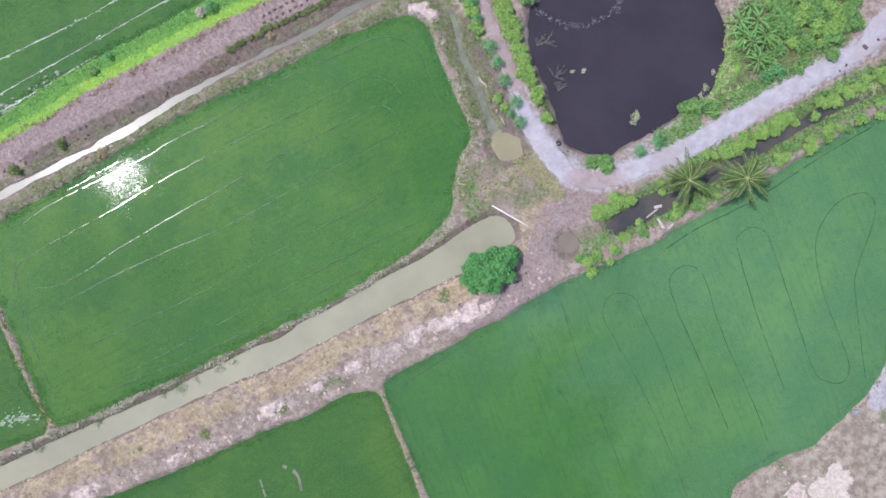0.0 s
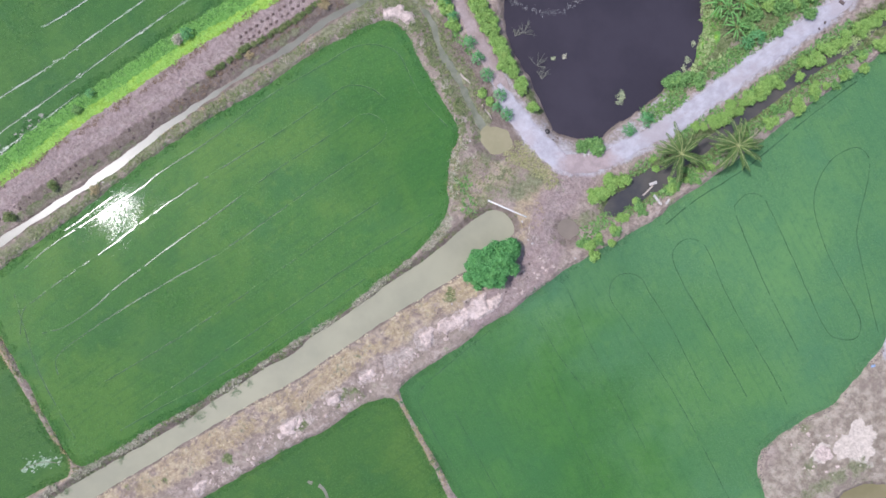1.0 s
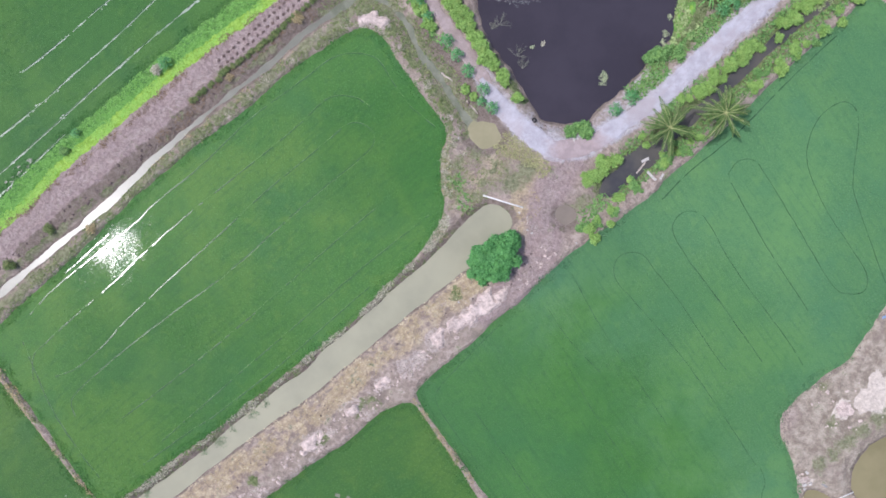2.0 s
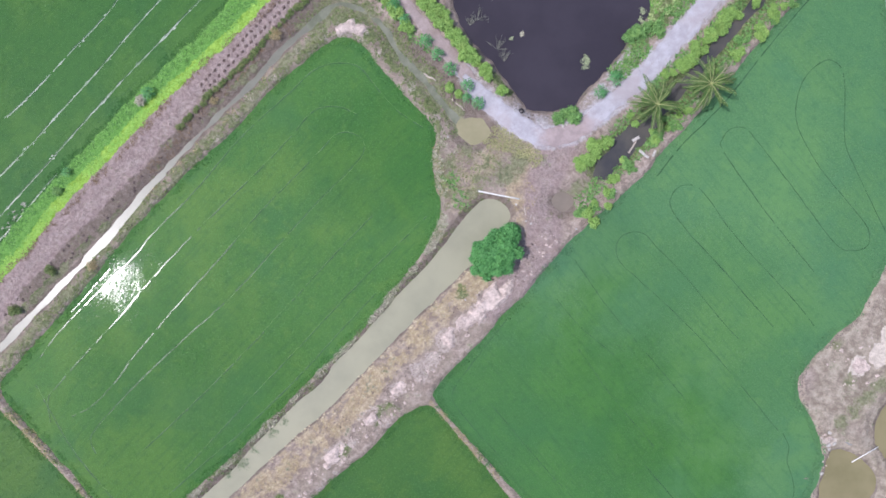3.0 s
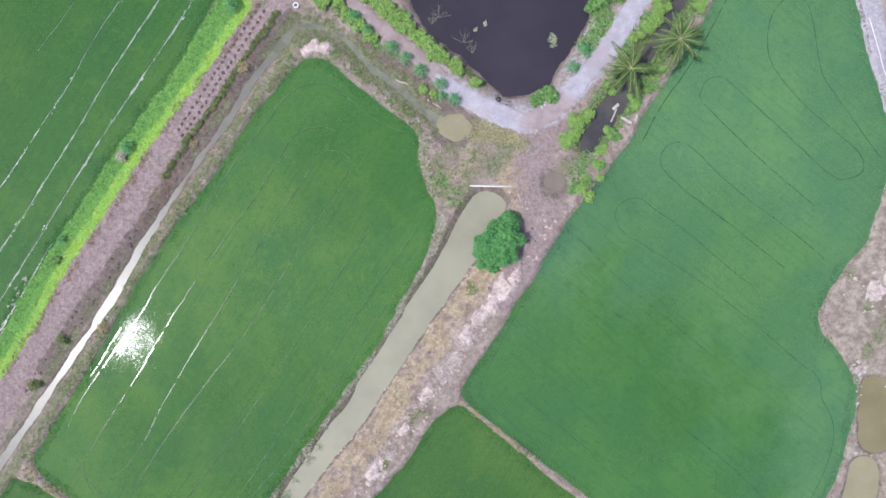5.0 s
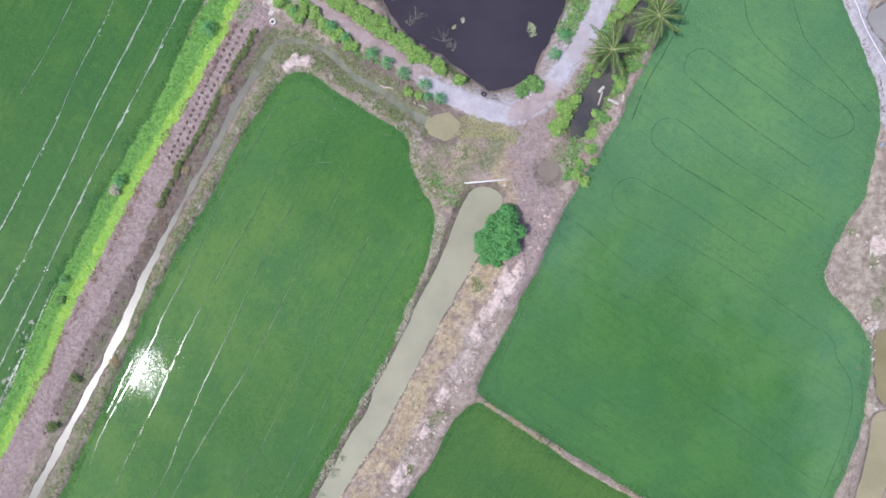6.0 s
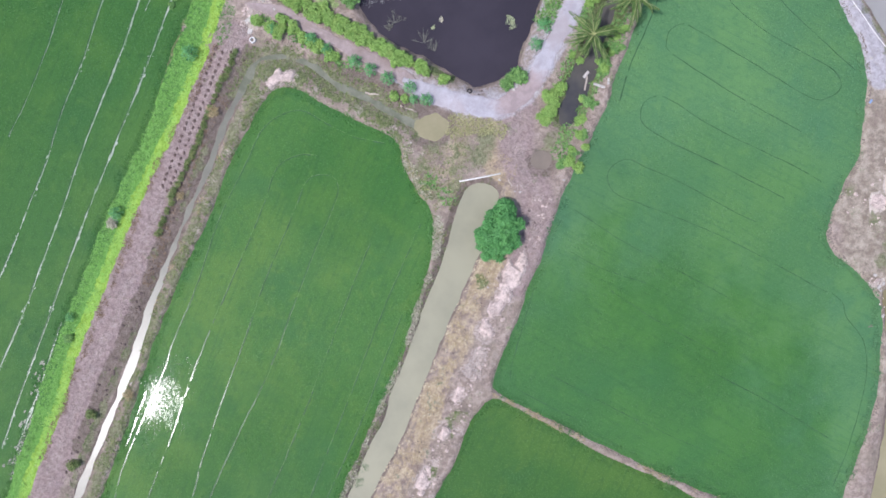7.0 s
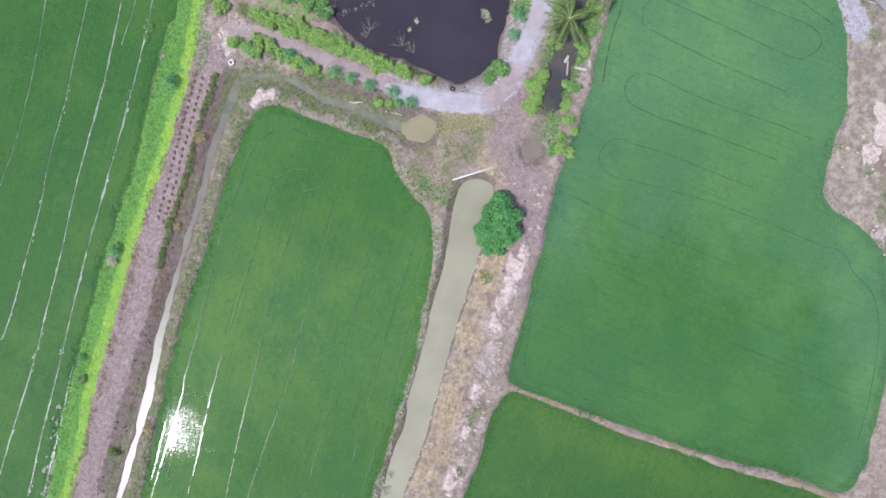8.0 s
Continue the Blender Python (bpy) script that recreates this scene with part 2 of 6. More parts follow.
M_CANAL = water("muddy_canal_water", (0.305, 0.303, 0.222), (0.26, 0.262, 0.195), 0.25, 0.05)
M_PUDDLE = water("muddy_puddle_water", (0.31, 0.285, 0.185), (0.25, 0.235, 0.145), 0.2, 0.05)
M_SUMP = water("dirty_sump_water", (0.225, 0.19, 0.16), (0.17, 0.148, 0.125), 0.2, 0.05)
M_POND_OLIVE = water("olive_pond_water", (0.235, 0.21, 0.12), (0.185, 0.168, 0.092), 0.2, 0.05)
M_POND = water("dark_pond_water", (0.045, 0.040, 0.054), (0.036, 0.032, 0.044), 0.12, 0.05, 4.0)
M_DITCH = water("rippled_ditch_water", (0.19, 0.195, 0.165), (0.145, 0.15, 0.125), 0.27, 0.25, 5.0)
M_BEND = water("shallow_muddy_water", (0.205, 0.215, 0.17), (0.13, 0.145, 0.105), 0.2, 0.1, 3.0, 0.4)
# The next two carry the sky's reflection in their base colour.
M_SKY_PUDDLE = water("sky_tinted_water", (0.47, 0.475, 0.52), (0.40, 0.405, 0.44), 0.3, 0.1, 3.0, 0.3)
M_PALE_POND = water("pale_sky_water", (0.30, 0.30, 0.30), (0.24, 0.24, 0.235), 0.15, 0.05)
M_DITCH_DARK = water("shaded_ditch_water", (0.10, 0.095, 0.085), (0.05, 0.052, 0.06), 0.12, 0.1)
# North and west tracks: the reflected bright sky is put into the pale colour.
M_TRACK_LIGHT = water("sky_pale_track_water", (0.36, 0.43, 0.36), (0.15, 0.26, 0.14), 0.2, 0.15, 6.0, 0.45)
M_TRACK_WEST = water("greenish_track_water", (0.21, 0.345, 0.155), (0.11, 0.235, 0.075), 0.09, 0.06, 6.0, 0.45)
M_TRACK_DARK = water("clear_track_water", (0.06, 0.13, 0.07), (0.03, 0.08, 0.04), 0.15, 0.1, 6.0, 0.5)
M_PADDY_WATER = water("open_paddy_water", (0.09, 0.12, 0.08), (0.05, 0.08, 0.05), 0.23, 0.1, 6.0, 0.5)
M_BARK = plain("bark", (0.12, 0.09, 0.065), (0.22, 0.175, 0.13), 0.9, 9.0)
M_STEM = plain("green_stem", (0.12, 0.16, 0.05), (0.24, 0.27, 0.1), 0.7, 9.0)
M_TREE = leaf("tree_leaf", (0.035, 0.145, 0.04), (0.13, 0.37, 0.12), (0.12, 0.34, 0.10))
M_SHRUB = leaf("lime_shrub_leaf", (0.12, 0.25, 0.055), (0.29, 0.47, 0.13), (0.27, 0.42, 0.115))
M_BUSH = leaf("bush_leaf", (0.06, 0.15, 0.04), (0.20, 0.39, 0.125), (0.20, 0.37, 0.11))
M_STAR = leaf("cassava_leaf", (0.05, 0.19, 0.06), (0.15, 0.39, 0.155))
M_PALM = leaf("palm_leaflet", (0.04, 0.10, 0.027), (0.165, 0.26, 0.08), (0.18, 0.26, 0.095))
M_RACHIS = plain("palm_midrib", (0.34, 0.38, 0.16), (0.48, 0.50, 0.26), 0.6, 6.0)
M_BANANA = leaf("banana_leaf", (0.10, 0.28, 0.07), (0.22, 0.44, 0.14))
M_GRASS = leaf("lime_grass", (0.23, 0.45, 0.07), (0.34, 0.57, 0.13), (0.23, 0.48, 0.085))
M_DRY = leaf("dry_grass", (0.27, 0.215, 0.115), (0.48, 0.41, 0.235))
M_YELLOWING = leaf("yellowing_grass", (0.23, 0.24, 0.115), (0.40, 0.40, 0.21))
M_BLEACHED = leaf("bleached_grass", (0.30, 0.30, 0.23), (0.56, 0.54, 0.43))
M_RUSSET = leaf("russet_stalk", (0.14, 0.095, 0.065), (0.28, 0.205, 0.14))
M_TURF = leaf("short_turf", (0.10, 0.135, 0.06), (0.25, 0.28, 0.15))
M_CANAL_WEED = leaf("canal_weed", (0.115, 0.175, 0.095), (0.21, 0.275, 0.155))
M_SCRUB = leaf("grey_scrub", (0.10, 0.105, 0.075), (0.24, 0.235, 0.18))
M_WEED = leaf("weed_leaf", (0.09, 0.14, 0.045), (0.21, 0.28, 0.11), (0.27, 0.30, 0.13))
M_CLOD = plain("dry_clod", (0.44, 0.385, 0.27), (0.64, 0.57, 0.42), 0.95, 7.0)
M_HEAP = crumbled("pale_earth", (0.42, 0.345, 0.318), (0.72, 0.61, 0.575), (0.28, 0.225, 0.20))
M_WET_CLAY = plain("wet_clay", (0.165, 0.135, 0.125), (0.235, 0.195, 0.178), 0.6, 4.0)
M_BLUE = plain("blue_plastic", (0.16, 0.27, 0.5), (0.3, 0.42, 0.62), 0.45, 5.0)
M_MOUND = plain("dug_earth", (0.15, 0.108, 0.10), (0.245, 0.19, 0.18), 0.95, 6.0)
M_WET_MUD = plain("black_mud", (0.065, 0.065, 0.064), (0.125, 0.12, 0.115), 0.6, 5.0)
M_FRESH = leaf("fresh_grass", (0.115, 0.30, 0.06), (0.20, 0.42, 0.10), (0.14, 0.34, 0.07))
M_DARK_SOIL = plain("turned_earth", (0.09, 0.068, 0.066), (0.165, 0.13, 0.125), 0.95, 6.0)
M_SCUM = leaf("pale_scum", (0.17, 0.17, 0.18), (0.33, 0.33, 0.33))
M_PVC = plain("white_plastic", (0.72, 0.72, 0.72), (0.82, 0.82, 0.82), 0.4, 3.0, 0.5, 0.02)
M_CONCRETE = plain("weathered_concrete", (0.38, 0.36, 0.345), (0.60, 0.58, 0.56), 0.9, 5.0)
M_RUBBER = plain("black_rubber", (0.02, 0.02, 0.022), (0.04, 0.04, 0.045), 0.75, 9.0)
M_TWIG = plain("drowned_twig", (0.17, 0.175, 0.15), (0.30, 0.31, 0.26), 0.9, 7.0)
M_WOOD = plain("grey_driftwood", (0.36, 0.31, 0.27), (0.56, 0.50, 0.45), 0.9, 7.0)
M_MAT = leaf("floating_weed", (0.20, 0.26, 0.15), (0.40, 0.44, 0.28))
M_ALGAE = leaf("pond_weed", (0.20, 0.30, 0.11), (0.40, 0.49, 0.23))


# ---- plan: outlines in metres ----
FIELD_WEST = [
    (-15.6, 28.5), (-12.7, 26.7), (-10.2, 23.9), (-7.3, 21.2), (-2.6, 16.7), (-2.6, 12.8), (-1.9, 8.8), (-0.8, 6.2),
    (-1.3, 2.5), (-2.9, -0.9), (-5.6, -4.8), (-8.0, -8.3), (-10.6, -12.0), (-13.2, -15.3), (-19.1, -22.2),
    (-24.2, -28.2), (-27.7, -32.3), (-30.8, -35.4), (-33.7, -38.9), (-36.5, -41.9), (-39.4, -44.4), (-41.3, -43.6), (-44.9, -40.4), (-49.3, -36.2),
    (-52.1, -33.5), (-60.1, -25.7), (-58.4, -21.5), (-53.2, -14.5), (-49.8, -9.9), (-45.2, -3.2), (-41.2, 2.1),
    (-35.8, 8.5), (-30.1, 14.7), (-25.8, 20.4), (-22.3, 23.8), (-18.5, 27.4)]
FIELD_EAST = [
    (53.0, 46.5), (50.1, 42.8), (46.3, 38.0), (41.9, 32.1), (37.6, 25.9), (33.2, 20.1), (29.8, 16.0), (28.6, 13.7),
    (25.4, 10.2), (21.8, 6.4), (18.2, 2.7), (15.5, -1.1), (12.8, -4.9), (9.9, -8.3), (6.6, -12.8), (3.7, -16.2),
    (0.9, -19.8), (1.0, -21.6), (3.9, -24.5), (8.3, -28.5), (12.6, -32.6), (18.8, -38.3), (25.2, -43.7), (31.7, -48.7),
    (37.2, -53.7), (41.5, -52.0), (45.0, -47.4), (49.2, -41.9), (52.2, -37.0), (54.8, -30.1), (55.8, -25.8), (55.7, -23.2),
    (54.8, -21.1), (53.4, -18.7), (52.0, -16.5), (51.7, -14.4), (52.5, -12.4), (54.4, -9.8), (56.7, -7.0), (59.1, -4.9), (60.9, -1.3), (62.5, 2.4),
    (63.6, 5.4), (64.2, 10.3), (63.2, 16.6),
    (61.9, 23.1), (60.7, 32.7), (58.5, 43.0)]
FIELD_SOUTH = [
    (-63.0, -86.5), (-28.4, -50.7), (-24.8, -47.1), (-21.1, -43.5), (-17.2, -39.2), (-13.3, -34.9), (-10.8, -32.4), (-8.1, -29.8), (-6.4, -27.7), (-4.6, -25.4), (-2.4, -23.3), (-0.5, -22.4),
    (0.5, -22.6), (3.1, -24.9), (7.5, -29.2), (12.0, -33.9), (18.3, -39.4), (24.6, -45.2), (31.0, -50.3), (45.0, -63.0),
    (60.0, -82.0), (20.0, -96.0)]
FIELD_NORTH = [
    (0.0, 74.0), (-21.1, 47.4), (-24.8, 43.8), (-28.5, 39.3), (-30.9, 35.9), (-34.5, 30.5), (-38.2, 26.0), (-41.6, 22.3),
    (-44.9, 18.5), (-50.0, 12.0), (-53.6, 7.5), (-57.2, 2.9), (-60.7, -1.7), (-65.6, -9.1), (-92.0, -42.0),
    (-104.0, -20.0), (-62.0, 88.0), (-20.0, 96.0)]
FIELD_CORNER = [
    (-40.8, -45.6), (-45.4, -41.4), (-50.2, -37.1), (-53.4, -34.3), (-58.0, -30.2), (-62.4, -27.4), (-66.0, -29.5), (-84.0, -54.0), (-72.0, -79.0),
    (-45.6, -51.0)]
CANAL = [
    (-76.5, -88.0), (-66.0, -76.6), (-55.0, -64.6), (-48.6, -57.6), (-44.7, -53.2), (-41.8, -49.9), (-39.2, -46.9), (-36.0, -43.4), (-32.9, -40.2), (-29.9, -36.8), (-27.1, -33.9), (-24.2, -30.1),
    (-21.3, -26.8), (-18.5, -23.4), (-15.6, -20.6), (-13.8, -17.6), (-11.9, -15.2), (-9.9, -12.7), (-8.1, -10.4), (-6.7, -8.5), (-4.0, -5.0), (-2.0, -2.7),
    (-0.4, -0.4), (1.4, 2.4), (2.9, 4.8), (4.2, 6.5), (5.4, 7.4), (6.9, 7.6), (8.6, 6.8), (9.2, 5.4), (8.4, 3.6), (6.0, 0.0), (3.6, -2.8), (0.8, -6.0),
    (-2.0, -9.1), (-4.9, -12.6), (-7.7, -16.1), (-10.0, -18.9), (-12.0, -21.4), (-14.2, -24.1), (-17.0, -26.9), (-19.4, -29.3), (-22.3, -32.4), (-25.5, -36.0),
    (-28.7, -39.8), (-31.7, -43.1), (-34.7, -46.4), (-37.5, -49.9), (-40.4, -53.1), (-43.4, -56.3), (-47.2, -60.4), (-53.4, -67.2), (-64.0, -79.2), (-74.0, -90.5)]
POND = [
    (0.4, 45.0), (-0.2, 40.0), (-1.2, 37.6), (-1.9, 35.8), (-0.9, 33.5), (2.1, 29.6), (5.8, 26.0), (8.4, 23.2), (10.2, 21.0), (13.0, 20.6),
    (15.4, 21.1), (16.9, 21.5), (17.9, 23.3), (20.7, 26.8), (23.4, 30.6), (23.7, 32.9), (26.3, 34.9), (26.5, 38.5),
    (25.7, 42.5), (24.4, 45.4), (21.7, 48.5), (18.0, 55.0), (8.0, 59.0), (1.5, 52.0)]
POND_EAST = [(57.5, -23.9), (59.9, -23.7), (61.9, -24.6), (64.0, -27.6), (63.0, -31.4), (61.2, -32.8), (59.5, -34.1), (57.5, -34.2), (56.2, -33.0), (56.1, -29.8), (56.8, -26.6)]
POND_FAR = [(53.6, -38.2), (54.5, -35.4), (55.9, -34.7), (57.5, -35.2), (58.6, -37.2), (57.0, -42.0), (53.5, -47.0), (49.5, -52.0), (47.2, -57.5), (44.5, -57.0), (47.0, -52.0), (50.4, -45.5)]
POND_MUD = [(64.0, -23.2), (63.2, -20.4), (63.8, -18.0), (65.0, -15.8), (66.7, -14.4), (70.0, -13.2), (75.0, -16.0), (75.0, -22.0), (69.0, -26.0)]
POND_PALE = [(65.6, 21.0), (66.8, 16.3), (67.5, 14.0), (68.2, 11.4), (69.4, 8.2), (71.6, 5.0), (78.0, 0.0), (84.0, 6.0), (76.0, 22.0)]
LILAC = [(64.9, -7.3), (64.4, -4.2), (65.6, -1.9), (67.2, 0.6), (70.0, 0.1), (72.2, -5.0), (69.9, -7.8), (66.6, -8.7)]
DARK_POOL = [(27.4, 20.8), (28.9, 19.9), (26.9, 17.0), (24.9, 14.6), (21.8, 12.5), (20.7, 12.7), (21.9, 15.3), (23.3, 18.0), (25.2, 19.8)]
ROAD = [(62.0, 76.0), (46.5, 57.0), (43.8, 50.2), (40.9, 46.5), (37.6, 42.0), (33.8, 36.9), (29.9, 31.7), (26.6, 27.2), (23.4, 23.8),
        (20.6, 21.2), (18.6, 19.3), (16.4, 17.7), (14.0, 17.0), (11.8, 17.2), (9.3, 18.2), (6.4, 20.0), (3.6, 22.2), (1.0, 24.6)]
SPUR = [(15.4, 15.6), (14.4, 13.8), (13.5, 10.6), (13.5, 7.4), (14.0, 4.0), (13.4, 0.5), (11.6, -3.0), (8.6, -7.0)]
PATH = [(3.5, 22.8), (1.8, 24.3), (-1.9, 27.9), (-6.0, 31.9), (-11.2, 37.0),
        (-14.6, 39.8), (-17.2, 41.2)]
ROAD_EAST = [(58.6, 54.0), (60.9, 42.0), (62.3, 33.0), (63.3, 24.0), (64.4, 17.4), (65.4, 12.4), (65.8, 8.6), (65.6, 5.2)]
TRACK = [(-20.0, 37.2), (-27.0, 29.9), (-32.4, 24.4), (-37.4, 17.8), (-43.4, 10.0), (-49.1, 2.9), (-54.2, -2.8), (-58.2, -8.0),
         (-61.4, -12.0), (-88.0, -46.5)]
GRASS = [(-13.0, 55.0), (-18.9, 46.4), (-22.2, 41.8), (-24.9, 37.7), (-28.6, 33.2), (-33.3, 27.4), (-38.0, 22.5), (-43.7, 16.2),
         (-49.3, 9.1), (-53.1, 4.6), (-56.5, 0.0), (-59.4, -4.8), (-64.1, -10.6), (-90.0, -43.0)]
DITCH_WEST = [(-84.0, -47.5), (-56.8, -14.0), (-52.4, -8.7), (-47.2, -2.3), (-42.6, 4.4), (-37.5, 10.9), (-33.7, 15.4), (-29.3, 20.4),
              (-25.3, 25.7), (-21.2, 30.0)]
DITCH_BEND = [(-21.6, 29.6), (-18.2, 33.0), (-16.3, 33.3), (-13.3, 32.2), (-10.7, 30.2), (-8.5, 27.1), (-4.8, 23.7), (-1.2, 20.0), (1.2, 17.7)]
DITCH_EAST = [(52.0, 52.0), (48.3, 47.1), (46.3, 44.0), (43.3, 41.0), (40.0, 36.5), (36.2, 31.4), (33.4, 27.6), (30.6, 24.2),
              (26.7, 19.0), (23.4, 15.7), (21.6, 13.9)]
SHALLOW = [(22.5, 13.0), (20.6, 11.2), (18.6, 9.8), (16.6, 8.4)]


# ---- plan arithmetic ----
def spline(points, closed=False, step=0.6):
    """A smooth line through the points, evenly resampled."""
    p = np.array(points, float)
    n = len(p)
    ext = np.vstack([p[-1:], p, p[:2]]) if closed else np.vstack([2 * p[:1] - p[1:2], p, 2 * p[-1:] - p[-2:-1]])
    out = []
    for i in range(n if closed else n - 1):
        a, b, c, d = ext[i:i + 4]
        k = max(2, int(np.linalg.norm(c - b) / step))
        t = np.linspace(0, 1, k, endpoint=False)[:, None]
        out.append(0.5 * (2 * b + (c - a) * t + (2 * a - 5 * b + 4 * c - d) * t ** 2 + (3 * b - a - 3 * c + d) * t ** 3))
    if not closed:
        out.append(p[-1:])
    return np.vstack(out)


class Area:
    """A closed outline, or a line with a width; far(q) is negative within it."""

    def __init__(self, points, width=None, step=0.8, wander=0.0):
        self.width = width
        self.line = spline(points, width is None, step)
        if wander and width is None:
            nx = np.array([noise.noise(Vector((x * 0.6, y * 0.6, 3.1))) for x, y in self.line])
            ny = np.array([noise.noise(Vector((x * 0.6, y * 0.6, 9.7))) for x, y in self.line])
            self.line = self.line + wander * np.stack([nx, ny], 1)
        self.low, self.high = self.line.min(0), self.line.max(0)

    def far(self, q, reach=6.0):
        q = np.asarray(q, float)
        out = np.full(len(q), reach + 1.0)
        near = np.flatnonzero(((q > self.low - reach) & (q < self.high + reach)).all(1))
        if not len(near):
            return out
        a = self.line
        b = np.roll(a, -1, 0) if self.width is None else a[1:]
        a = a[:len(b)]
        low, high = np.minimum(a, b), np.maximum(a, b)
        cell = np.floor(q[near] / 6.0).astype(int)
        key = cell[:, 0] * 100000 + cell[:, 1]
        order = np.argsort(key, kind="stable")
        for group in np.split(near[order], np.flatnonzero(np.diff(key[order])) + 1):
            p = q[group]
            p_low, p_high = p.min(0), p.max(0)
            close = ((low < p_high + reach) & (high > p_low - reach)).all(1)
            d = np.full(len(p), reach + 1.0)
            for s, e in zip(a[close], b[close]):
                v = e - s
                t = np.clip(((p - s) @ v) / max(v @ v, 1e-9), 0, 1)
                w = p - s - t[:, None] * v
                d = np.minimum(d, np.sqrt(w[:, 0] ** 2 + w[:, 1] ** 2))
            if self.width is None:
                level = (low[:, 1] <= p_high[1]) & (high[:, 1] >= p_low[1])
                hit = np.zeros(len(p), bool)
                for (x0, y0), (x1, y1) in zip(a[level], b[level]):
                    if y0 != y1:
                        hit ^= ((y0 > p[:, 1]) != (y1 > p[:, 1])) & (p[:, 0] < (x1 - x0) * (p[:, 1] - y0) / (y1 - y0) + x0)
                d = np.where(hit, -d, d)
            else:
                d = d - self.width / 2
            out[group] = d
        return out


class Band:
    """The strip between two distances from another area."""

    def __init__(self, area, near_edge, far_edge, low=(-80, -80), high=(80, 80)):
        self.area, self.near_edge, self.far_edge = area, near_edge, far_edge
        self.low, self.high = np.maximum(area.low - far_edge, low), np.minimum(area.high + far_edge, high)

    def far(self, q, reach=6.0):
        d = self.area.far(q, reach)
        out = np.maximum(self.near_edge - d, d - self.far_edge)
        return np.where(((q > self.low) & (q < self.high)).all(1), out, reach)


def smooth(x, low, high):
    t = np.clip((x - low) / (high - low), 0, 1)
    return t * t * (3 - 2 * t)


LATTICE = np.random.default_rng(5).random((64, 64, 3))


def value_noise(q, size, layer=0):
    """Smooth noise from 0 to 1 with features of that size in metres."""
    p = np.asarray(q) / size
    i = np.floor(p).astype(int)
    f = p - i
    f = f * f * (3 - 2 * f)
    g = LATTICE[:, :, layer]
    a, b = g[i[:, 0] % 64, i[:, 1] % 64], g[(i[:, 0] + 1) % 64, i[:, 1] % 64]
    c, d = g[i[:, 0] % 64, (i[:, 1] + 1) % 64], g[(i[:, 0] + 1) % 64, (i[:, 1] + 1) % 64]
    return (a * (1 - f[:, 0]) + b * f[:, 0]) * (1 - f[:, 1]) + (c * (1 - f[:, 0]) + d * f[:, 0]) * f[:, 1]


A_WEST, A_EAST = Area(FIELD_WEST, wander=0.25), Area(FIELD_EAST, wander=0.25)
A_SOUTH, A_NORTH, A_CORNER = Area(FIELD_SOUTH, wander=0.25), Area(FIELD_NORTH, wander=0.5), Area(FIELD_CORNER)
FIELDS = [A_WEST, A_EAST, A_SOUTH, A_NORTH, A_CORNER]
A_CANAL, A_POND = Area(CANAL, wander=0.12), Area(POND, wander=0.45)
A_POND_EAST, A_POND_FAR = Area(POND_EAST), Area(POND_FAR)
A_PUDDLE = Area([(2.9 + 2.3 * math.cos(a), 17.1 + 1.85 * math.sin(a)) for a in np.linspace(0, 5.6, 9)], None, 0.3, 0.5)
A_SUMP = Area([(16.4 + 1.1 * math.cos(a), 8.0 + 0.95 * math.sin(a)) for a in np.linspace(0, 5.6, 9)], None, 0.3, 0.6)
A_DITCH, A_BEND, A_DITCH_EAST = Area(DITCH_WEST, 0.95), Area(DITCH_BEND, 0.8), Area(DITCH_EAST, 1.7)
A_SHALLOW = Area(SHALLOW, 1.3)
A_POND_MUD, A_POND_PALE, A_POOL = Area(POND_MUD, wander=0.4), Area(POND_PALE, wander=0.3), Area(DARK_POOL, wander=0.4)
A_ROAD, A_PATH, A_SPUR, A_TRACK = Area(ROAD, 3.0, 0.3), Area(PATH, 2.2, 0.3), Area(SPUR, 3.2, 0.3), Area(TRACK, 3.4)
A_ROAD_EAST = Area(ROAD_EAST, 2.4, 0.5)
GRASS_CORE = [(x + 0.55, y - 0.5) for x, y in GRASS]
A_GRASS = Area(GRASS_CORE, 1.0)
A_BANK = Area([(-60.0, -81.0), (-40.0, -58.8), (-24.0, -42.2), (-8.0, -23.6), (2.6, -10.4), (10.5, -2.6), (14.0, 2.0)], 5.0)
# water bodies: area, level of the water, slope of the bank
WATERS = [(A_CANAL, -0.25, 0.55), (A_POND, -0.5, 0.8), (A_POND_EAST, -0.2, 0.35), (A_POND_FAR, -0.2, 0.4), (A_PUDDLE, 0.02, 0.2),
          (A_SUMP, -0.02, 0.25), (A_DITCH, -0.1, 0.45), (A_BEND, -0.05, 0.3), (A_DITCH_EAST, -0.2, 0.5), (A_POOL, -0.2, 0.4),
          (A_POND_MUD, -0.2, 0.35), (A_POND_PALE, -0.2, 0.4)]


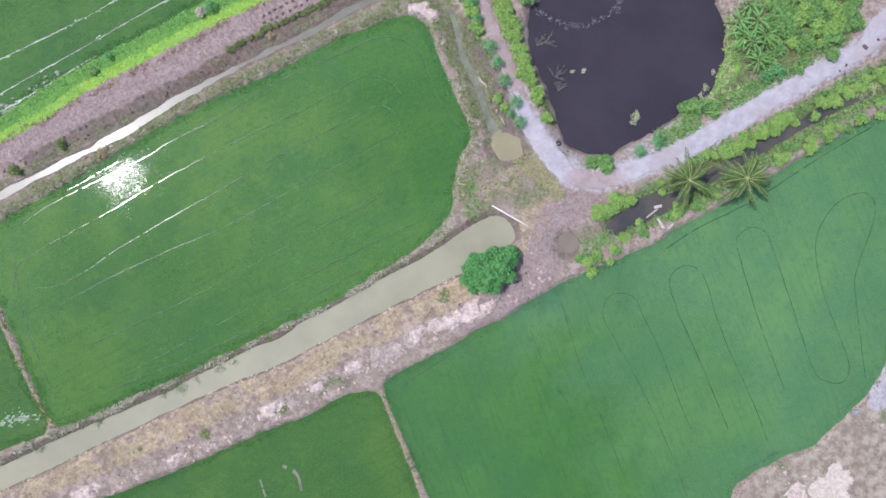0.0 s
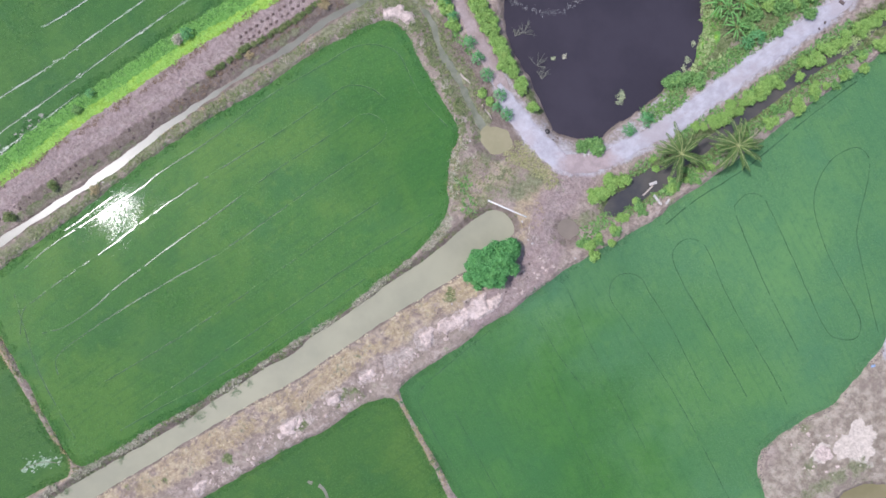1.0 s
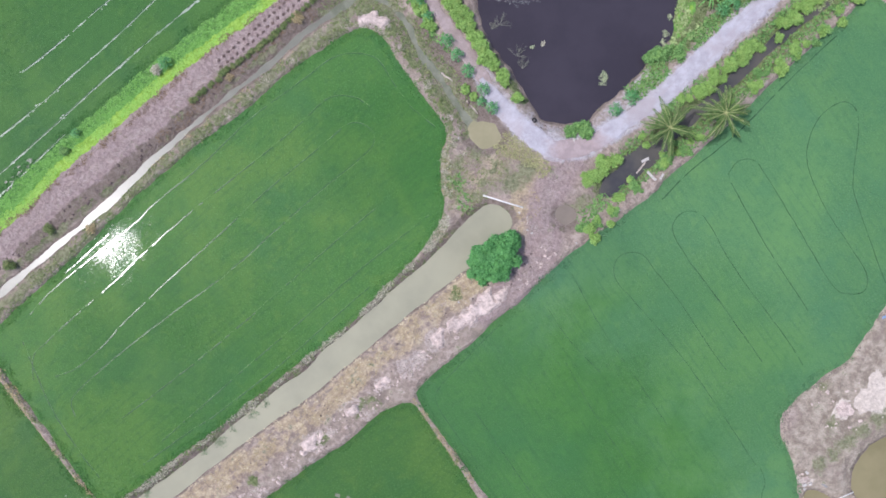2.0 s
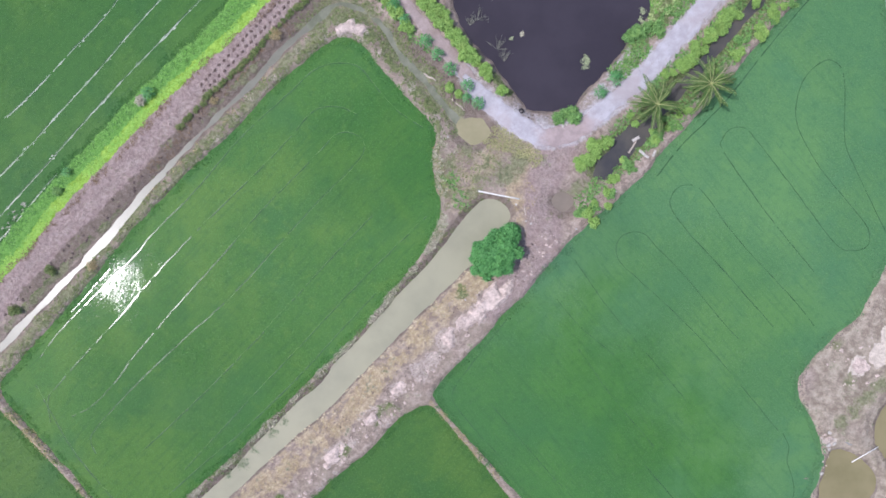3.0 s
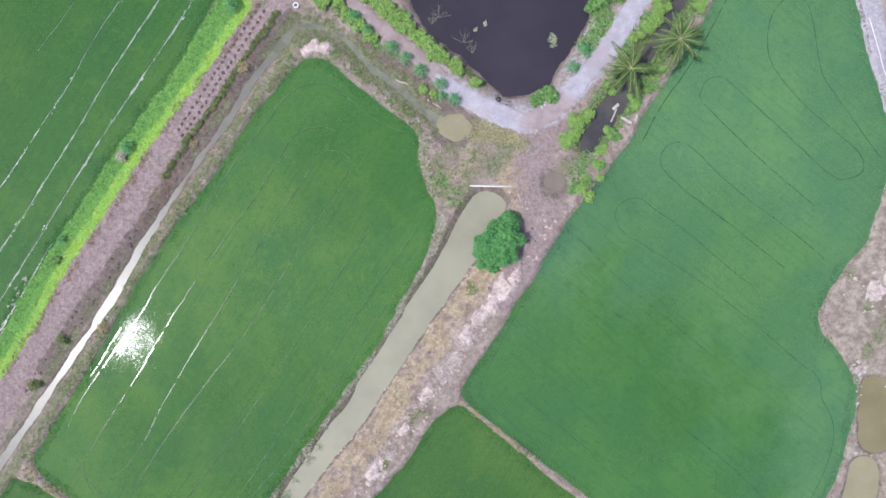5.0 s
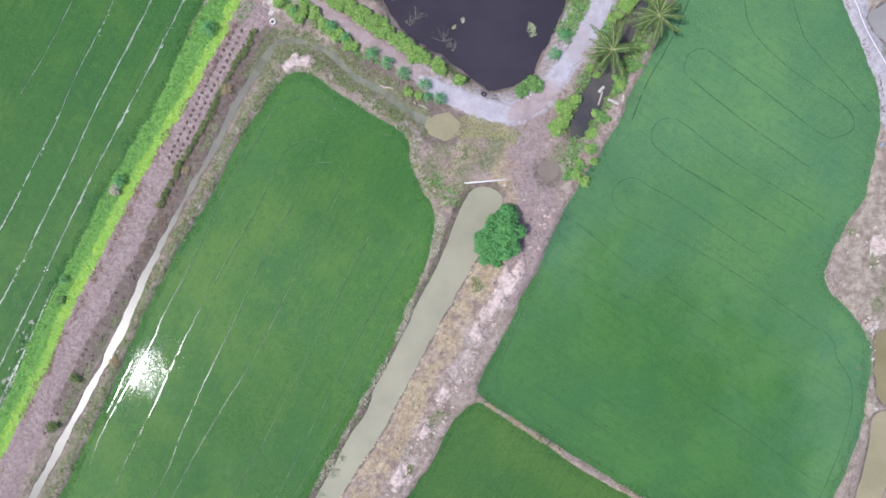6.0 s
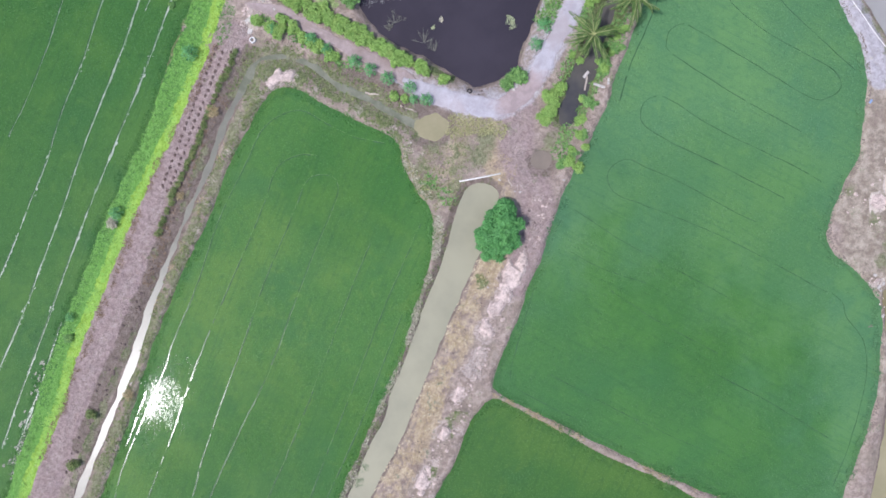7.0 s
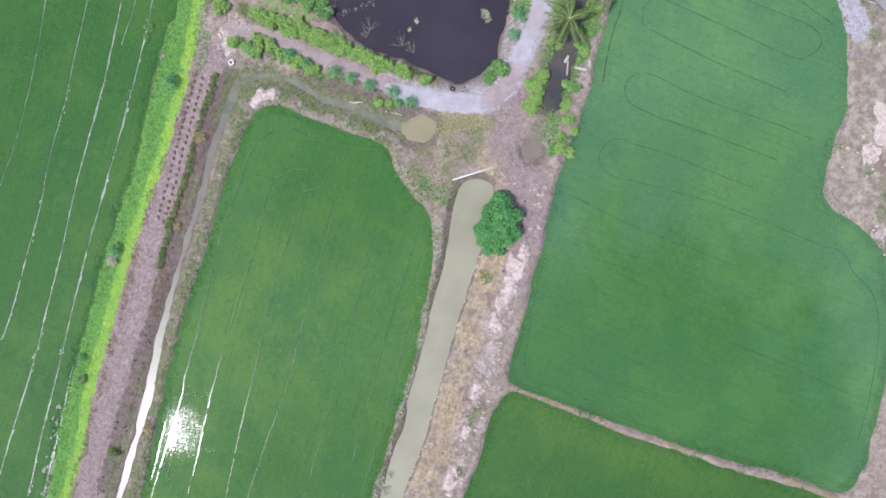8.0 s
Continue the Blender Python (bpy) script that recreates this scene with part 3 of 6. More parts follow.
def height(q):
    """The ground's height at each of the points q."""
    q = np.asarray(q, float)
    z = 0.30 + 0.16 * value_noise(q, 3.1) + 0.12 * value_noise(q, 0.9, 1)
    z = np.maximum(z, z + 0.25 * smooth(-A_TRACK.far(q), -1.0, 0.6))
    ridge = 1 - np.abs(2 * value_noise(q, 2.4, 2) - 1) + 0.5 * (1 - np.abs(2 * value_noise(q, 1.0, 0) - 1))
    z = z + 0.28 * (ridge - 0.75) * smooth(-A_BANK.far(q), -0.6, 0.8)
    for road in (A_ROAD, A_PATH):
        z = z + (0.62 - z) * smooth(-road.far(q), -1.1, 0.3)
    for area, level, slope in WATERS:
        d = area.far(q) + (0.12 if area is A_CANAL else 0.75 if area is A_BEND else 0.5 if area is A_DITCH else 0.4) * (value_noise(q, 1.6, 2) - 0.5) + 0.15 * (value_noise(q, 0.7, 1) - 0.5)
        if area is A_DITCH:
            d = d + 0.14 * smooth(q[:, 1], 4, 18)
        z = np.minimum(z, np.maximum(level + slope * d, level - 0.9))
    for area in FIELDS:
        d = area.far(q)
        z = z + (-0.14 - z) * (1 - smooth(d, -0.1, 0.7))
    z = z - 0.3 * smooth(-A_SHALLOW.far(q), -1.2, 0.3)
    r = np.hypot(q[:, 0], q[:, 1])
    return z * (1 - smooth(r, 90, 130))


def at_height(x, y):
    return float(height([(x, y)])[0])


# ---- mesh helpers ----
def raw_mesh(name, verts, faces):
    """A mesh from arrays; all faces have the same number of corners."""
    verts, faces = np.asarray(verts, np.float32), np.asarray(faces, np.int32)
    me = bpy.data.meshes.new(name)
    n, k = faces.shape
    me.vertices.add(len(verts))
    me.vertices.foreach_set("co", verts.ravel())
    me.loops.add(n * k)
    me.loops.foreach_set("vertex_index", faces.ravel())
    me.polygons.add(n)
    me.polygons.foreach_set("loop_start", np.arange(0, n * k, k, dtype=np.int32))
    me.update(calc_edges=True)
    return me


def mesh_part(name, me, material, parent=None, label=""):
    me.materials.append(material)
    ob = new(name, me)
    if parent:
        ob.parent = parent
    if label:
        ob["label"] = label
    return ob


def part(name, bm, material, parent=None, label="", round_faces=False):
    me = bpy.data.meshes.new(name)
    bm.to_mesh(me)
    bm.free()
    if round_faces:
        me.polygons.foreach_set("use_smooth", [True] * len(me.polygons))
    return mesh_part(name, me, material, parent, label)


def tube(bm, path, radii, sides=8):
    """A tapered tube along a path."""
    path = [Vector(p) for p in path]
    rings = []
    for i, p in enumerate(path):
        way = (path[min(i + 1, len(path) - 1)] - path[max(i - 1, 0)]).normalized()
        u = way.orthogonal().normalized()
        v = way.cross(u)
        rings.append([bm.verts.new(p + radii[i] * (math.cos(a) * u + math.sin(a) * v)) for a in (2 * math.pi * k / sides for k in range(sides))])
    for a, b in zip(rings, rings[1:]):
        for k in range(sides):
            bm.faces.new((a[k], a[(k + 1) % sides], b[(k + 1) % sides], b[k]))
    bm.faces.new(rings[0][::-1])
    bm.faces.new(rings[-1])


def sheet(name, area, z, material, grow=0.0):
    """A flat sheet that fills an outline, or lies along a line."""
    bm = bmesh.new()
    line = area.line
    if area.width is None:
        nxt, prv = np.roll(line, -1, 0), np.roll(line, 1, 0)
        way = nxt - prv
        out = np.stack([way[:, 1], -way[:, 0]], 1)
        out /= np.linalg.norm(out, axis=1)[:, None] + 1e-9
        turn = np.sum(line[:, 0] * nxt[:, 1] - line[:, 1] * nxt[:, 0])
        ring = line + out * grow * (1 if turn > 0 else -1)
        f = bm.faces.new([bm.verts.new((x, y, z)) for x, y in ring])
        f.normal_update()
        if f.normal.z < 0:
            f.normal_flip()
        bmesh.ops.triangulate(bm, faces=[f], ngon_method="EAR_CLIP")
    else:
        way = np.gradient(line, axis=0)
        side = np.stack([-way[:, 1], way[:, 0]], 1)
        side /= np.linalg.norm(side, axis=1)[:, None]
        w = area.width / 2 + grow
        left = [bm.verts.new((*p, z)) for p in line + side * w]
        right = [bm.verts.new((*p, z)) for p in line - side * w]
        for i in range(len(line) - 1):
            bm.faces.new((right[i], right[i + 1], left[i + 1], left[i]))
    return part(name, bm, material)


def draped(name, area, material, lift=0.05, ragged=0.3, fray=0.3):
    """A road surface laid over the ground, with ragged edges that sink into it."""
    line = area.line
    way = np.gradient(line, axis=0)
    side = np.stack([-way[:, 1], way[:, 0]], 1)
    side /= np.linalg.norm(side, axis=1)[:, None]
    across = np.linspace(-1, 1, 13)
    left = area.width / 2 + ragged * (value_noise(line, 2.3, 1) - 0.5) * 2 + fray * (value_noise(line, 0.8, 2) - 0.5) * 2
    right = area.width / 2 + ragged * (value_noise(line + 40, 2.3, 1) - 0.5) * 2 + fray * (value_noise(line + 40, 0.8, 2) - 0.5) * 2
    taper = 0.25 + 0.75 * smooth(np.minimum(np.linalg.norm(line - line[-1], axis=1), np.linalg.norm(line - line[0], axis=1)), 0.0, 3.5)
    left, right = left * taper, right * taper
    verts = []
    for k in across:
        w = np.where(k > 0, left, right) * k
        q = line + side * w[:, None]
        z = height(q) + lift - 0.12 * smooth(np.full(len(q), abs(k)), 0.8, 1.0) + 0.05 * (value_noise(q, 1.2) - 0.5)
        verts.append(np.column_stack([q, z]))
    n = len(line)
    faces = [(j * n + i, j * n + i + 1, (j + 1) * n + i + 1, (j + 1) * n + i) for j in range(len(across) - 1) for i in range(n - 1)]
    me = raw_mesh(name, np.vstack(verts), np.array(faces)[:, ::-1])
    me.polygons.foreach_set("use_smooth", [True] * len(me.polygons))
    return mesh_part(name, me, material)


def blades(count_at, length, width, lean, per, rng, droop=0.0):
    """Arrays for tufts of narrow triangular blades; count_at holds the foot (x, y, z) of each tuft, lengths scale per tuft."""
    feet, scale = count_at
    n = len(feet)
    feet, scale = np.repeat(feet, per, 0), np.repeat(scale, per)
    m = n * per
    turn = rng.random(m) * 2 * math.pi
    tilt = lean[0] + (lean[1] - lean[0]) * rng.random(m)
    size = length * scale * (0.7 + 0.6 * rng.random(m))
    way = np.stack([np.cos(turn) * np.sin(tilt), np.sin(turn) * np.sin(tilt), np.cos(tilt)], 1)
    side = np.stack([-np.sin(turn), np.cos(turn), np.zeros(m)], 1) * (width * scale * 0.5)[:, None]
    foot = feet + way * (size * 0.1)[:, None]
    mid = feet + way * (size * 0.5)[:, None]
    tip = feet + way * size[:, None] - np.array([0, 0, 1.0]) * (droop * size)[:, None]
    verts = np.stack([foot, mid - side, tip, mid + side], 1).reshape(-1, 3)
    faces = np.arange(m * 4).reshape(-1, 4)
    return verts, faces


def scatter(area, pitch, rng, low=None, high=None, reach=80.0):
    """Jittered places on a grid within an outline, as far as the fields are in sight."""
    lo = np.maximum(area.low, -reach)
    hi = np.minimum(area.high, reach)
    gx, gy = np.meshgrid(np.arange(lo[0], hi[0], pitch), np.arange(lo[1], hi[1], pitch))
    q = np.column_stack([gx.ravel(), gy.ravel()]) + (rng.random((gx.size, 2)) - 0.5) * pitch * 1.1
    q = q[np.hypot(q[:, 0], q[:, 1]) < reach]
    return q[area.far(q) < -0.02]


# ---- ground ----
STRAW_BELT = Area([(-75.0, -94.0), (-44.5, -59.0), (-33.0, -47.5), (-22.0, -35.5), (-12.0, -24.5), (-4.0, -14.6), (3.0, -6.6), (6.5, -3.6)], 2.6)
PALE_BELT = Area([(-60.0, -82.0), (-34.0, -55.0), (-24.0, -44.5), (-13.0, -31.5), (-3.5, -20.4), (2.0, -13.4), (7.0, -7.2), (11.0, -3.0), (15.0, 3.0)], 2.4)
BARE_PATCHES = [(-12.0, -29.7, 1.3), (-10.4, -28.4, 0.8), (-8.2, -25.2, 0.9), (-32.8, -51.9, 1.5), (-22.7, -42.2, 1.0), (-4.6, -20.2, 1.3), (-1.9, -17.6, 1.5),
                (-0.3, -15.9, 1.5), (1.5, -12.9, 1.5), (4.4, -9.9, 1.3), (5.8, -8.7, 1.5), (7.4, -6.6, 1.3), (9.6, -4.6, 1.0), (-5.6, -25.6, 0.5),
                (-16.5, 29.6, 1.5), (-14.0, 29.8, 1.6), (-19.0, 28.8, 0.9), (-16.2, 40.0, 1.2), (-14.4, 40.6, 1.1), (-13.6, 39.2, 0.8),
                (-18.0, 37.8, 1.0), (12.8, 5.6, 1.0), (56.0, -22.6, 1.0), (-25.8, 22.1, 0.8), (-28.8, 18.9, 0.9),
                (-30.4, 16.1, 0.6), (-33.0, 12.9, 0.5), (-22.6, 26.3, 0.7), (-19.3, 28.9, 0.8), (-11.0, 26.8, 0.6), (-6.2, 22.4, 0.7), (-2.2, 18.4, 0.7)]


def build_ground():
    fine = np.arange(-81.6, 81.61, 0.34)
    rim = np.array([84, 88, 94, 102, 115, 135, 170, 230, 330, 500, 800, 1300, 2100, 3200.0])
    axis = np.concatenate([-rim[::-1], fine, rim])
    gx, gy = np.meshgrid(axis, axis)
    q = np.column_stack([gx.ravel(), gy.ravel()])
    z = height(q)
    n = len(axis)
    i = np.arange(n * (n - 1)).reshape(n - 1, n)[:, :-1].ravel()
    me = raw_mesh("ground", np.column_stack([q, z]), np.stack([i, i + 1, i + n + 1, i + n], 1))
    me.polygons.foreach_set("use_smooth", [True] * len(me.polygons))

    def near(area, reach):
        return 1 - smooth(area.far(q), 0, reach)

    shore = np.zeros(len(q))
    for area, level, slope in WATERS:
        shore = np.maximum(shore, 0.75 * (1 - smooth(area.far(q), 0.05, 0.75)))
    sludge = np.maximum(0.7 * near(A_SUMP, 2.6), 0.55 * near(A_SHALLOW, 2.6))
    hollow = 0.85 * (1 - smooth(A_PUDDLE.far(q), 0.4, 2.2))
    rim_wet = 0.55 * (1 - smooth(np.minimum(A_EAST.far(q), np.minimum(A_WEST.far(q), A_SOUTH.far(q))), 0.0, 0.5))
    straw = (0.4 + 0.45 * value_noise(q, 2.7, 0)) * near(STRAW_BELT, 1.8)
    straw = np.maximum(straw, 0.7 * near(Area([(12.0, 13.0), (10.5, 10.0), (12.0, 6.0)], 3.0), 2.0))
    straw = np.maximum(straw, 0.75 * (1 - smooth(np.abs(A_CORNER.far(q)), 0.0, 0.8)))
    straw = np.maximum(straw, 0.5 * near(Area([(7.0, 13.6), (4.6, 12.5), (2.0, 12.0), (1.2, 8.0), (2.4, 7.5)], 3.0), 2.4))
    pale = near(PALE_BELT, 2.2) * (-0.2 + 0.8 * value_noise(q, 3.0, 2))
    for x, y, r in BARE_PATCHES:
        pale = np.maximum(pale, 1.15 * (1 - smooth(np.hypot(q[:, 0] - x, q[:, 1] - y) * (0.6 + 0.8 * value_noise(q, 1.3, 0)), r * 0.55, r * 1.25)))
    dirt = np.maximum(near(A_TRACK, 1.4), near(A_SPUR, 2.4) * 0.8)
    brown = 0.85 * near(Area([(-9.0, 29.4), (-5.6, 26.6), (-2.6, 24.0), (0.4, 20.8), (3.0, 19.0)], 2.6), 1.6)
    dirt = np.maximum(dirt, 0.4 * near(Area([(-5.6, 26.6), (-2.6, 24.0), (0.4, 20.8), (3.0, 19.0)], 2.4), 1.2))
    pale_rut = near(Area([(p[0] + 0.3, p[1]) for p in TRACK], 0.8), 1.0)
    pale_rut = np.maximum(0.75 * pale_rut, 0.7 * near(Area(SPUR, 1.4), 1.4))
    pale = np.maximum.reduce([pale, 0.72 * pale_rut, 0.55 * (1 - smooth(np.abs(A_WEST.far(q) - 0.5), 0.1, 0.6))])
    east_land = smooth(q[:, 0] - q[:, 1] * 0.05, 52, 56) * (A_EAST.far(q) > 0)
    clay = east_land * (0.45 + 0.6 * value_noise(q, 5.0))
    sand = np.zeros(len(q))
    uneven = 0.55 + 0.9 * value_noise(q, 1.6, 0) + 0.5 * (value_noise(q, 0.6, 1) - 0.5)
    for x, y, r in ((60.1, -11.4, 1.6), (62.6, -9.8, 1.8), (65.0, -8.6, 2.4), (63.6, -6.8, 1.2), (57.0, -22.8, 0.8)):
        sand = np.maximum(sand, 1.2 * (1 - smooth(np.hypot(q[:, 0] - x, q[:, 1] - y) * uneven, r * 0.5, r * 1.3)))
    turf = (0.15 + 0.75 * value_noise(q, 2.6, 1)) * near(Area([(-1.6, 15.0), (1.2, 14.6), (5.8, 14.4), (10.4, 14.0), (9.6, 11.4), (6.4, 9.6), (4.0, 8.4), (1.0, 5.4), (-0.8, 8.6), (-1.6, 12.0)]), 1.8)
    turf = np.maximum(turf, 0.8 * near(A_BEND, 1.9))
    turf = np.maximum(turf, 0.7 * near(A_SHALLOW, 1.4))
    turf = np.maximum(turf, 0.75 * (1 - smooth(np.abs(A_DITCH.far(q) - 1.3), 0.4, 1.6)) * (A_TRACK.far(q) > 1.6))
    for x, y, r in ((60.0, -17.4, 1.6), (62.0, -16.0, 1.6), (63.6, -14.4, 1.5), (65.6, -12.6, 1.8), (58.0, -19.6, 1.2), (58.8, -14.0, 1.2), (56.4, -8.8, 1.0), (67.2, 3.6, 1.6), (67.6, 8.4, 1.0), (67.2, 12.0, 0.8), (66.4, 15.0, 0.8)):
        turf = np.maximum(turf, 0.8 * (1 - smooth(np.hypot(q[:, 0] - x, q[:, 1] - y) * uneven, r * 0.3, r * 1.4)))
    weeds = np.zeros(len(q))
    weeds = np.maximum(weeds, 0.35 * near(Area([(7.5, 14.0), (5.0, 12.5), (2.0, 12.0), (1.2, 8.0), (2.4, 7.5)], 2.6), 3.6))
    weeds = np.maximum(weeds, 0.45 * near(A_CANAL, 1.8) * (q[:, 1] > q[:, 0] * 1.12 - 5.5))
    weeds = np.maximum(weeds, 0.7 * near(A_BEND, 2.6))
    weeds = np.maximum(weeds, 0.72 * (1 - smooth(np.abs(A_DITCH.far(q) - 1.6), 0.2, 1.6)) * (A_TRACK.far(q) > 1.4))
    weeds = np.maximum(weeds, 1.0 * near(A_DITCH_EAST, 3.4))
    for x, y, s in ((-5.6, -23.0, 1.7), (-11.6, -29.6, 1.3), (-7.6, -25.0, 1.2), (9.4, -6.0, 0.9), (3.4, -5.6, 1.2), (-20.0, -37.0, 1.2), (-31.6, -45.4, 1.1), (-27.3, -42.7, 0.7)):
        weeds = np.maximum(weeds, 0.75 * (1 - smooth(np.hypot(q[:, 0] - x, q[:, 1] - y), s * 0.4, s * 1.3)))
    weeds = np.maximum(weeds, 1.0 * (1 - smooth(A_NORTH.far(q), 1.2, 3.0)))
    weeds = np.maximum(weeds, 0.55 * (1 - smooth(A_WEST.far(q), 0.3, 2.0)))
    margin = [(-52.0, -11.0), (-42.6, 2.0), (-31.6, 15.0), (-25.0, 22.6), (-19.4, 28.6), (-16.4, 31.4), (-12.4, 29.0), (-7.0, 23.6), (-2.4, 18.6)]
    weeds = np.maximum(weeds, 0.72 * near(Area(margin, 1.4), 1.0))
    bank = Area([(25.0, 31.0), (29.5, 37.0), (36.0, 44.5), (40.5, 52.0), (33.0, 56.0), (26.5, 48.0), (27.0, 40.0)])
    weeds = np.maximum(weeds, near(bank, 2.0))
    weeds = np.maximum(weeds, 0.8 * near(Area([(-13.0, 42.0), (-6.0, 35.0), (0.0, 29.0), (7.0, 22.5)], 1.6), 1.0))
    weeds = np.maximum(weeds, smooth(np.hypot(q[:, 0], q[:, 1]), 84, 100))
    fresh = 0.7 * near(Area([(26.9, 36.4), (27.6, 39.4), (27.0, 42.4)], 1.4), 1.0)
    fresh = np.maximum(fresh, 1.2 * near(Area([(x - 0.75, y + 0.68) for x, y in GRASS], 3.0), 0.9))
    lime = np.maximum(near(A_GRASS, 0.6), 0.18 * (1 - smooth(np.hypot(q[:, 0] - 7.0, q[:, 1] - 15.8), 0.6, 2.6)))
    lime = np.maximum(lime, 0.3 * (1 - smooth(np.hypot((q[:, 0] - 27.3) * 1.4, (q[:, 1] - 39.0) * 0.8), 1.2, 3.4)))
    weeds = weeds * (1 - 0.9 * near(A_ROAD, 0.6)) * (1 - near(A_PATH, 0.5)) * (1 - 0.8 * near(A_SPUR, 0.6))
    gravel = np.maximum.reduce([0.6 * near(A_ROAD, 0.9), 0.72 * near(Area([(12.0, 17.4), (15.4, 17.4), (18.4, 19.6), (20.6, 21.6)], 2.0), 1.6), 0.5 * near(Area([(5.6, 22.6), (9.6, 19.9), (13.6, 19.0), (18.4, 21.4), (21.6, 25.6), (24.6, 30.0)], 1.6), 1.0), 0.95 * near(A_ROAD_EAST, 1.2)])
    verge = 0.85 * near(Area([(-18.6, 34.4), (-22.6, 31.0), (-28.0, 24.8), (-34.5, 16.8), (-42.0, 7.2), (-50.0, -2.4), (-57.5, -11.6)], 1.5), 1.0)
    verge = np.maximum(verge, 0.8 * near(Area([(-20.1, 33.1), (-24.0, 28.6), (-26.8, 25.3), (-32.1, 18.9), (-35.8, 14.4)], 1.3), 0.9))
    verge = np.maximum(verge, brown)
    west_bank = 0.8 * (1 - smooth(np.abs(A_CANAL.far(q) - 0.45), 0.25, 0.75)) * (q[:, 1] > q[:, 0] * 1.12 - 5.5)
    # Darker patch on the bank below the dike junction.
    dusky = 0.75 * (1 - smooth(np.hypot((q[:, 0] + 4.5) * 1.1, q[:, 1] + 22.5) * uneven, 0.5, 1.9))
    mud = np.maximum.reduce([dusky, west_bank, verge, shore, sludge, hollow, rim_wet])
    for name, values in (("straw", straw), ("pale", pale), ("dirt", dirt), ("gravel", gravel), ("mud", mud), ("weeds", weeds), ("clay", clay), ("sand", sand), ("turf", turf), ("fresh", fresh), ("lime", lime)):
        layer = me.attributes.new(name, "FLOAT", "POINT")
        layer.data.foreach_set("value", values.astype(np.float32))
    ob = mesh_part("ground", me, M_GROUND)
    return tagged(ob, "dry mauve-beige soil banks with straw and weeds", "ground", kind="structure")


build_ground()

# ---- dumped spoil along the bank ----
def spoil_bank(points, half, seed, amount, level, label):
    """Crumbled earth thrown up along a line: uneven mounds that rise out of the bank."""
    line = spline(points, False, 0.14)
    way = np.gradient(line, axis=0)
    side = np.stack([-way[:, 1], way[:, 0]], 1)
    side /= np.linalg.norm(side, axis=1)[:, None]
    across = np.arange(-half, half + 0.01, 0.14)
    q = (line[:, None] + side[:, None] * across[None, :, None]).reshape(-1, 2)
    lump = 0.56 * value_noise(q + seed, 3.6, 0) + 0.26 * value_noise(q + seed, 1.15, 1) + 0.18 * value_noise(q + seed, 0.45, 2)
    dumped = np.zeros(len(q))
    torn = 0.5 + 1.0 * value_noise(q, 1.1, 1) + 0.5 * (value_noise(q, 0.45, 0) - 0.5)
    for x, y, r in BARE_PATCHES:
        u, v = (q[:, 0] - x) * 0.65 + (q[:, 1] - y) * 0.76, (q[:, 1] - y) * 0.65 - (q[:, 0] - x) * 0.76
        dumped = np.maximum(dumped, 1 - smooth(np.hypot(u * 0.65, v * 1.15) * torn, r * 0.3, r * 1.4))
    lump = lump + 0.36 * dumped - 0.17
    edge = np.tile(1 - smooth(np.abs(across), half * 0.5, half), len(line))
    clear = smooth(np.minimum.reduce([f.far(q) for f in (A_EAST, A_SOUTH, A_CANAL)]), 0.2, 0.8)
    rise = amount * np.clip((lump - level) * 5, -0.4, 1) * edge * clear - 0.12 * (1 - edge * clear) - 0.04
    z = height(q) + rise
    n, m = len(line), len(across)
    i = (np.arange(n - 1)[:, None] * m + np.arange(m - 1)[None]).ravel()
    me = raw_mesh("spoil_bank", np.column_stack([q, z]), np.stack([i, i + m, i + m + 1, i + 1], 1)[:, ::-1])
    me.update()
    ob = mesh_part("spoil_bank", me, M_HEAP)
    return tagged(ob, label, "earth bank", kind="structure")


spoil_bank([(-40.0, -61.0), (-33.0, -53.6), (-24.0, -43.6), (-13.0, -31.0), (-4.5, -21.4), (2.0, -13.2), (7.0, -7.0), (10.6, -3.2)], 1.9, 3.0, 0.42, 0.58, "crumbled pale pinkish earth dumped along the bank")
spoil_bank([(-17.6, 29.6), (-15.2, 30.3), (-12.8, 29.4)], 1.3, 8.0, 0.35, 0.5, "crumbled pale earth at the field corner")

# ---- water ----
def body_of_water(name, area, level, material, label, grow=0.7):
    return tagged(sheet(name, area, level, material, grow), label, "water", kind="structure")


body_of_water("canal_water", A_CANAL, -0.25, M_CANAL, "still milky grey-green water filling an earth canal")
body_of_water("pond_water", A_POND, -0.5, M_POND, "dark violet-black pond water between weedy banks")
body_of_water("pond_water", A_POND_EAST, -0.2, M_POND_OLIVE, "muddy olive pond water in pale bare earth")
body_of_water("pond_water", A_POND_MUD, -0.2, M_POND_OLIVE, "broad muddy olive pond water behind the bare earth")
body_of_water("pond_water", A_POND_PALE, -0.2, M_PALE_POND, "pale sky-lit water beyond the eastern road")
body_of_water("puddle", Area([(58.6, -22.0), (59.4, -20.6), (61.0, -19.4), (62.0, -20.2), (61.4, -21.8), (59.8, -22.6)], wander=0.4), 0.17, M_PALE_POND, "shallow lilac-grey puddle on bare earth", 0.0)
body_of_water("puddle", Area(LILAC, wander=0.5), 0.2, M_SKY_PUDDLE, "pale lilac sky-tinted puddle beside the sand", 0.0)
body_of_water("ditch_water", A_POOL, -0.188, M_DITCH_DARK, "dark still pool at the end of the ditch")
body_of_water("pond_water", A_POND_FAR, -0.2, M_PUDDLE, "muddy grey-green pond water beside a pale bank")
body_of_water("puddle", A_PUDDLE, 0.02, M_PUDDLE, "round muddy brown puddle in trampled mud", 0.5)
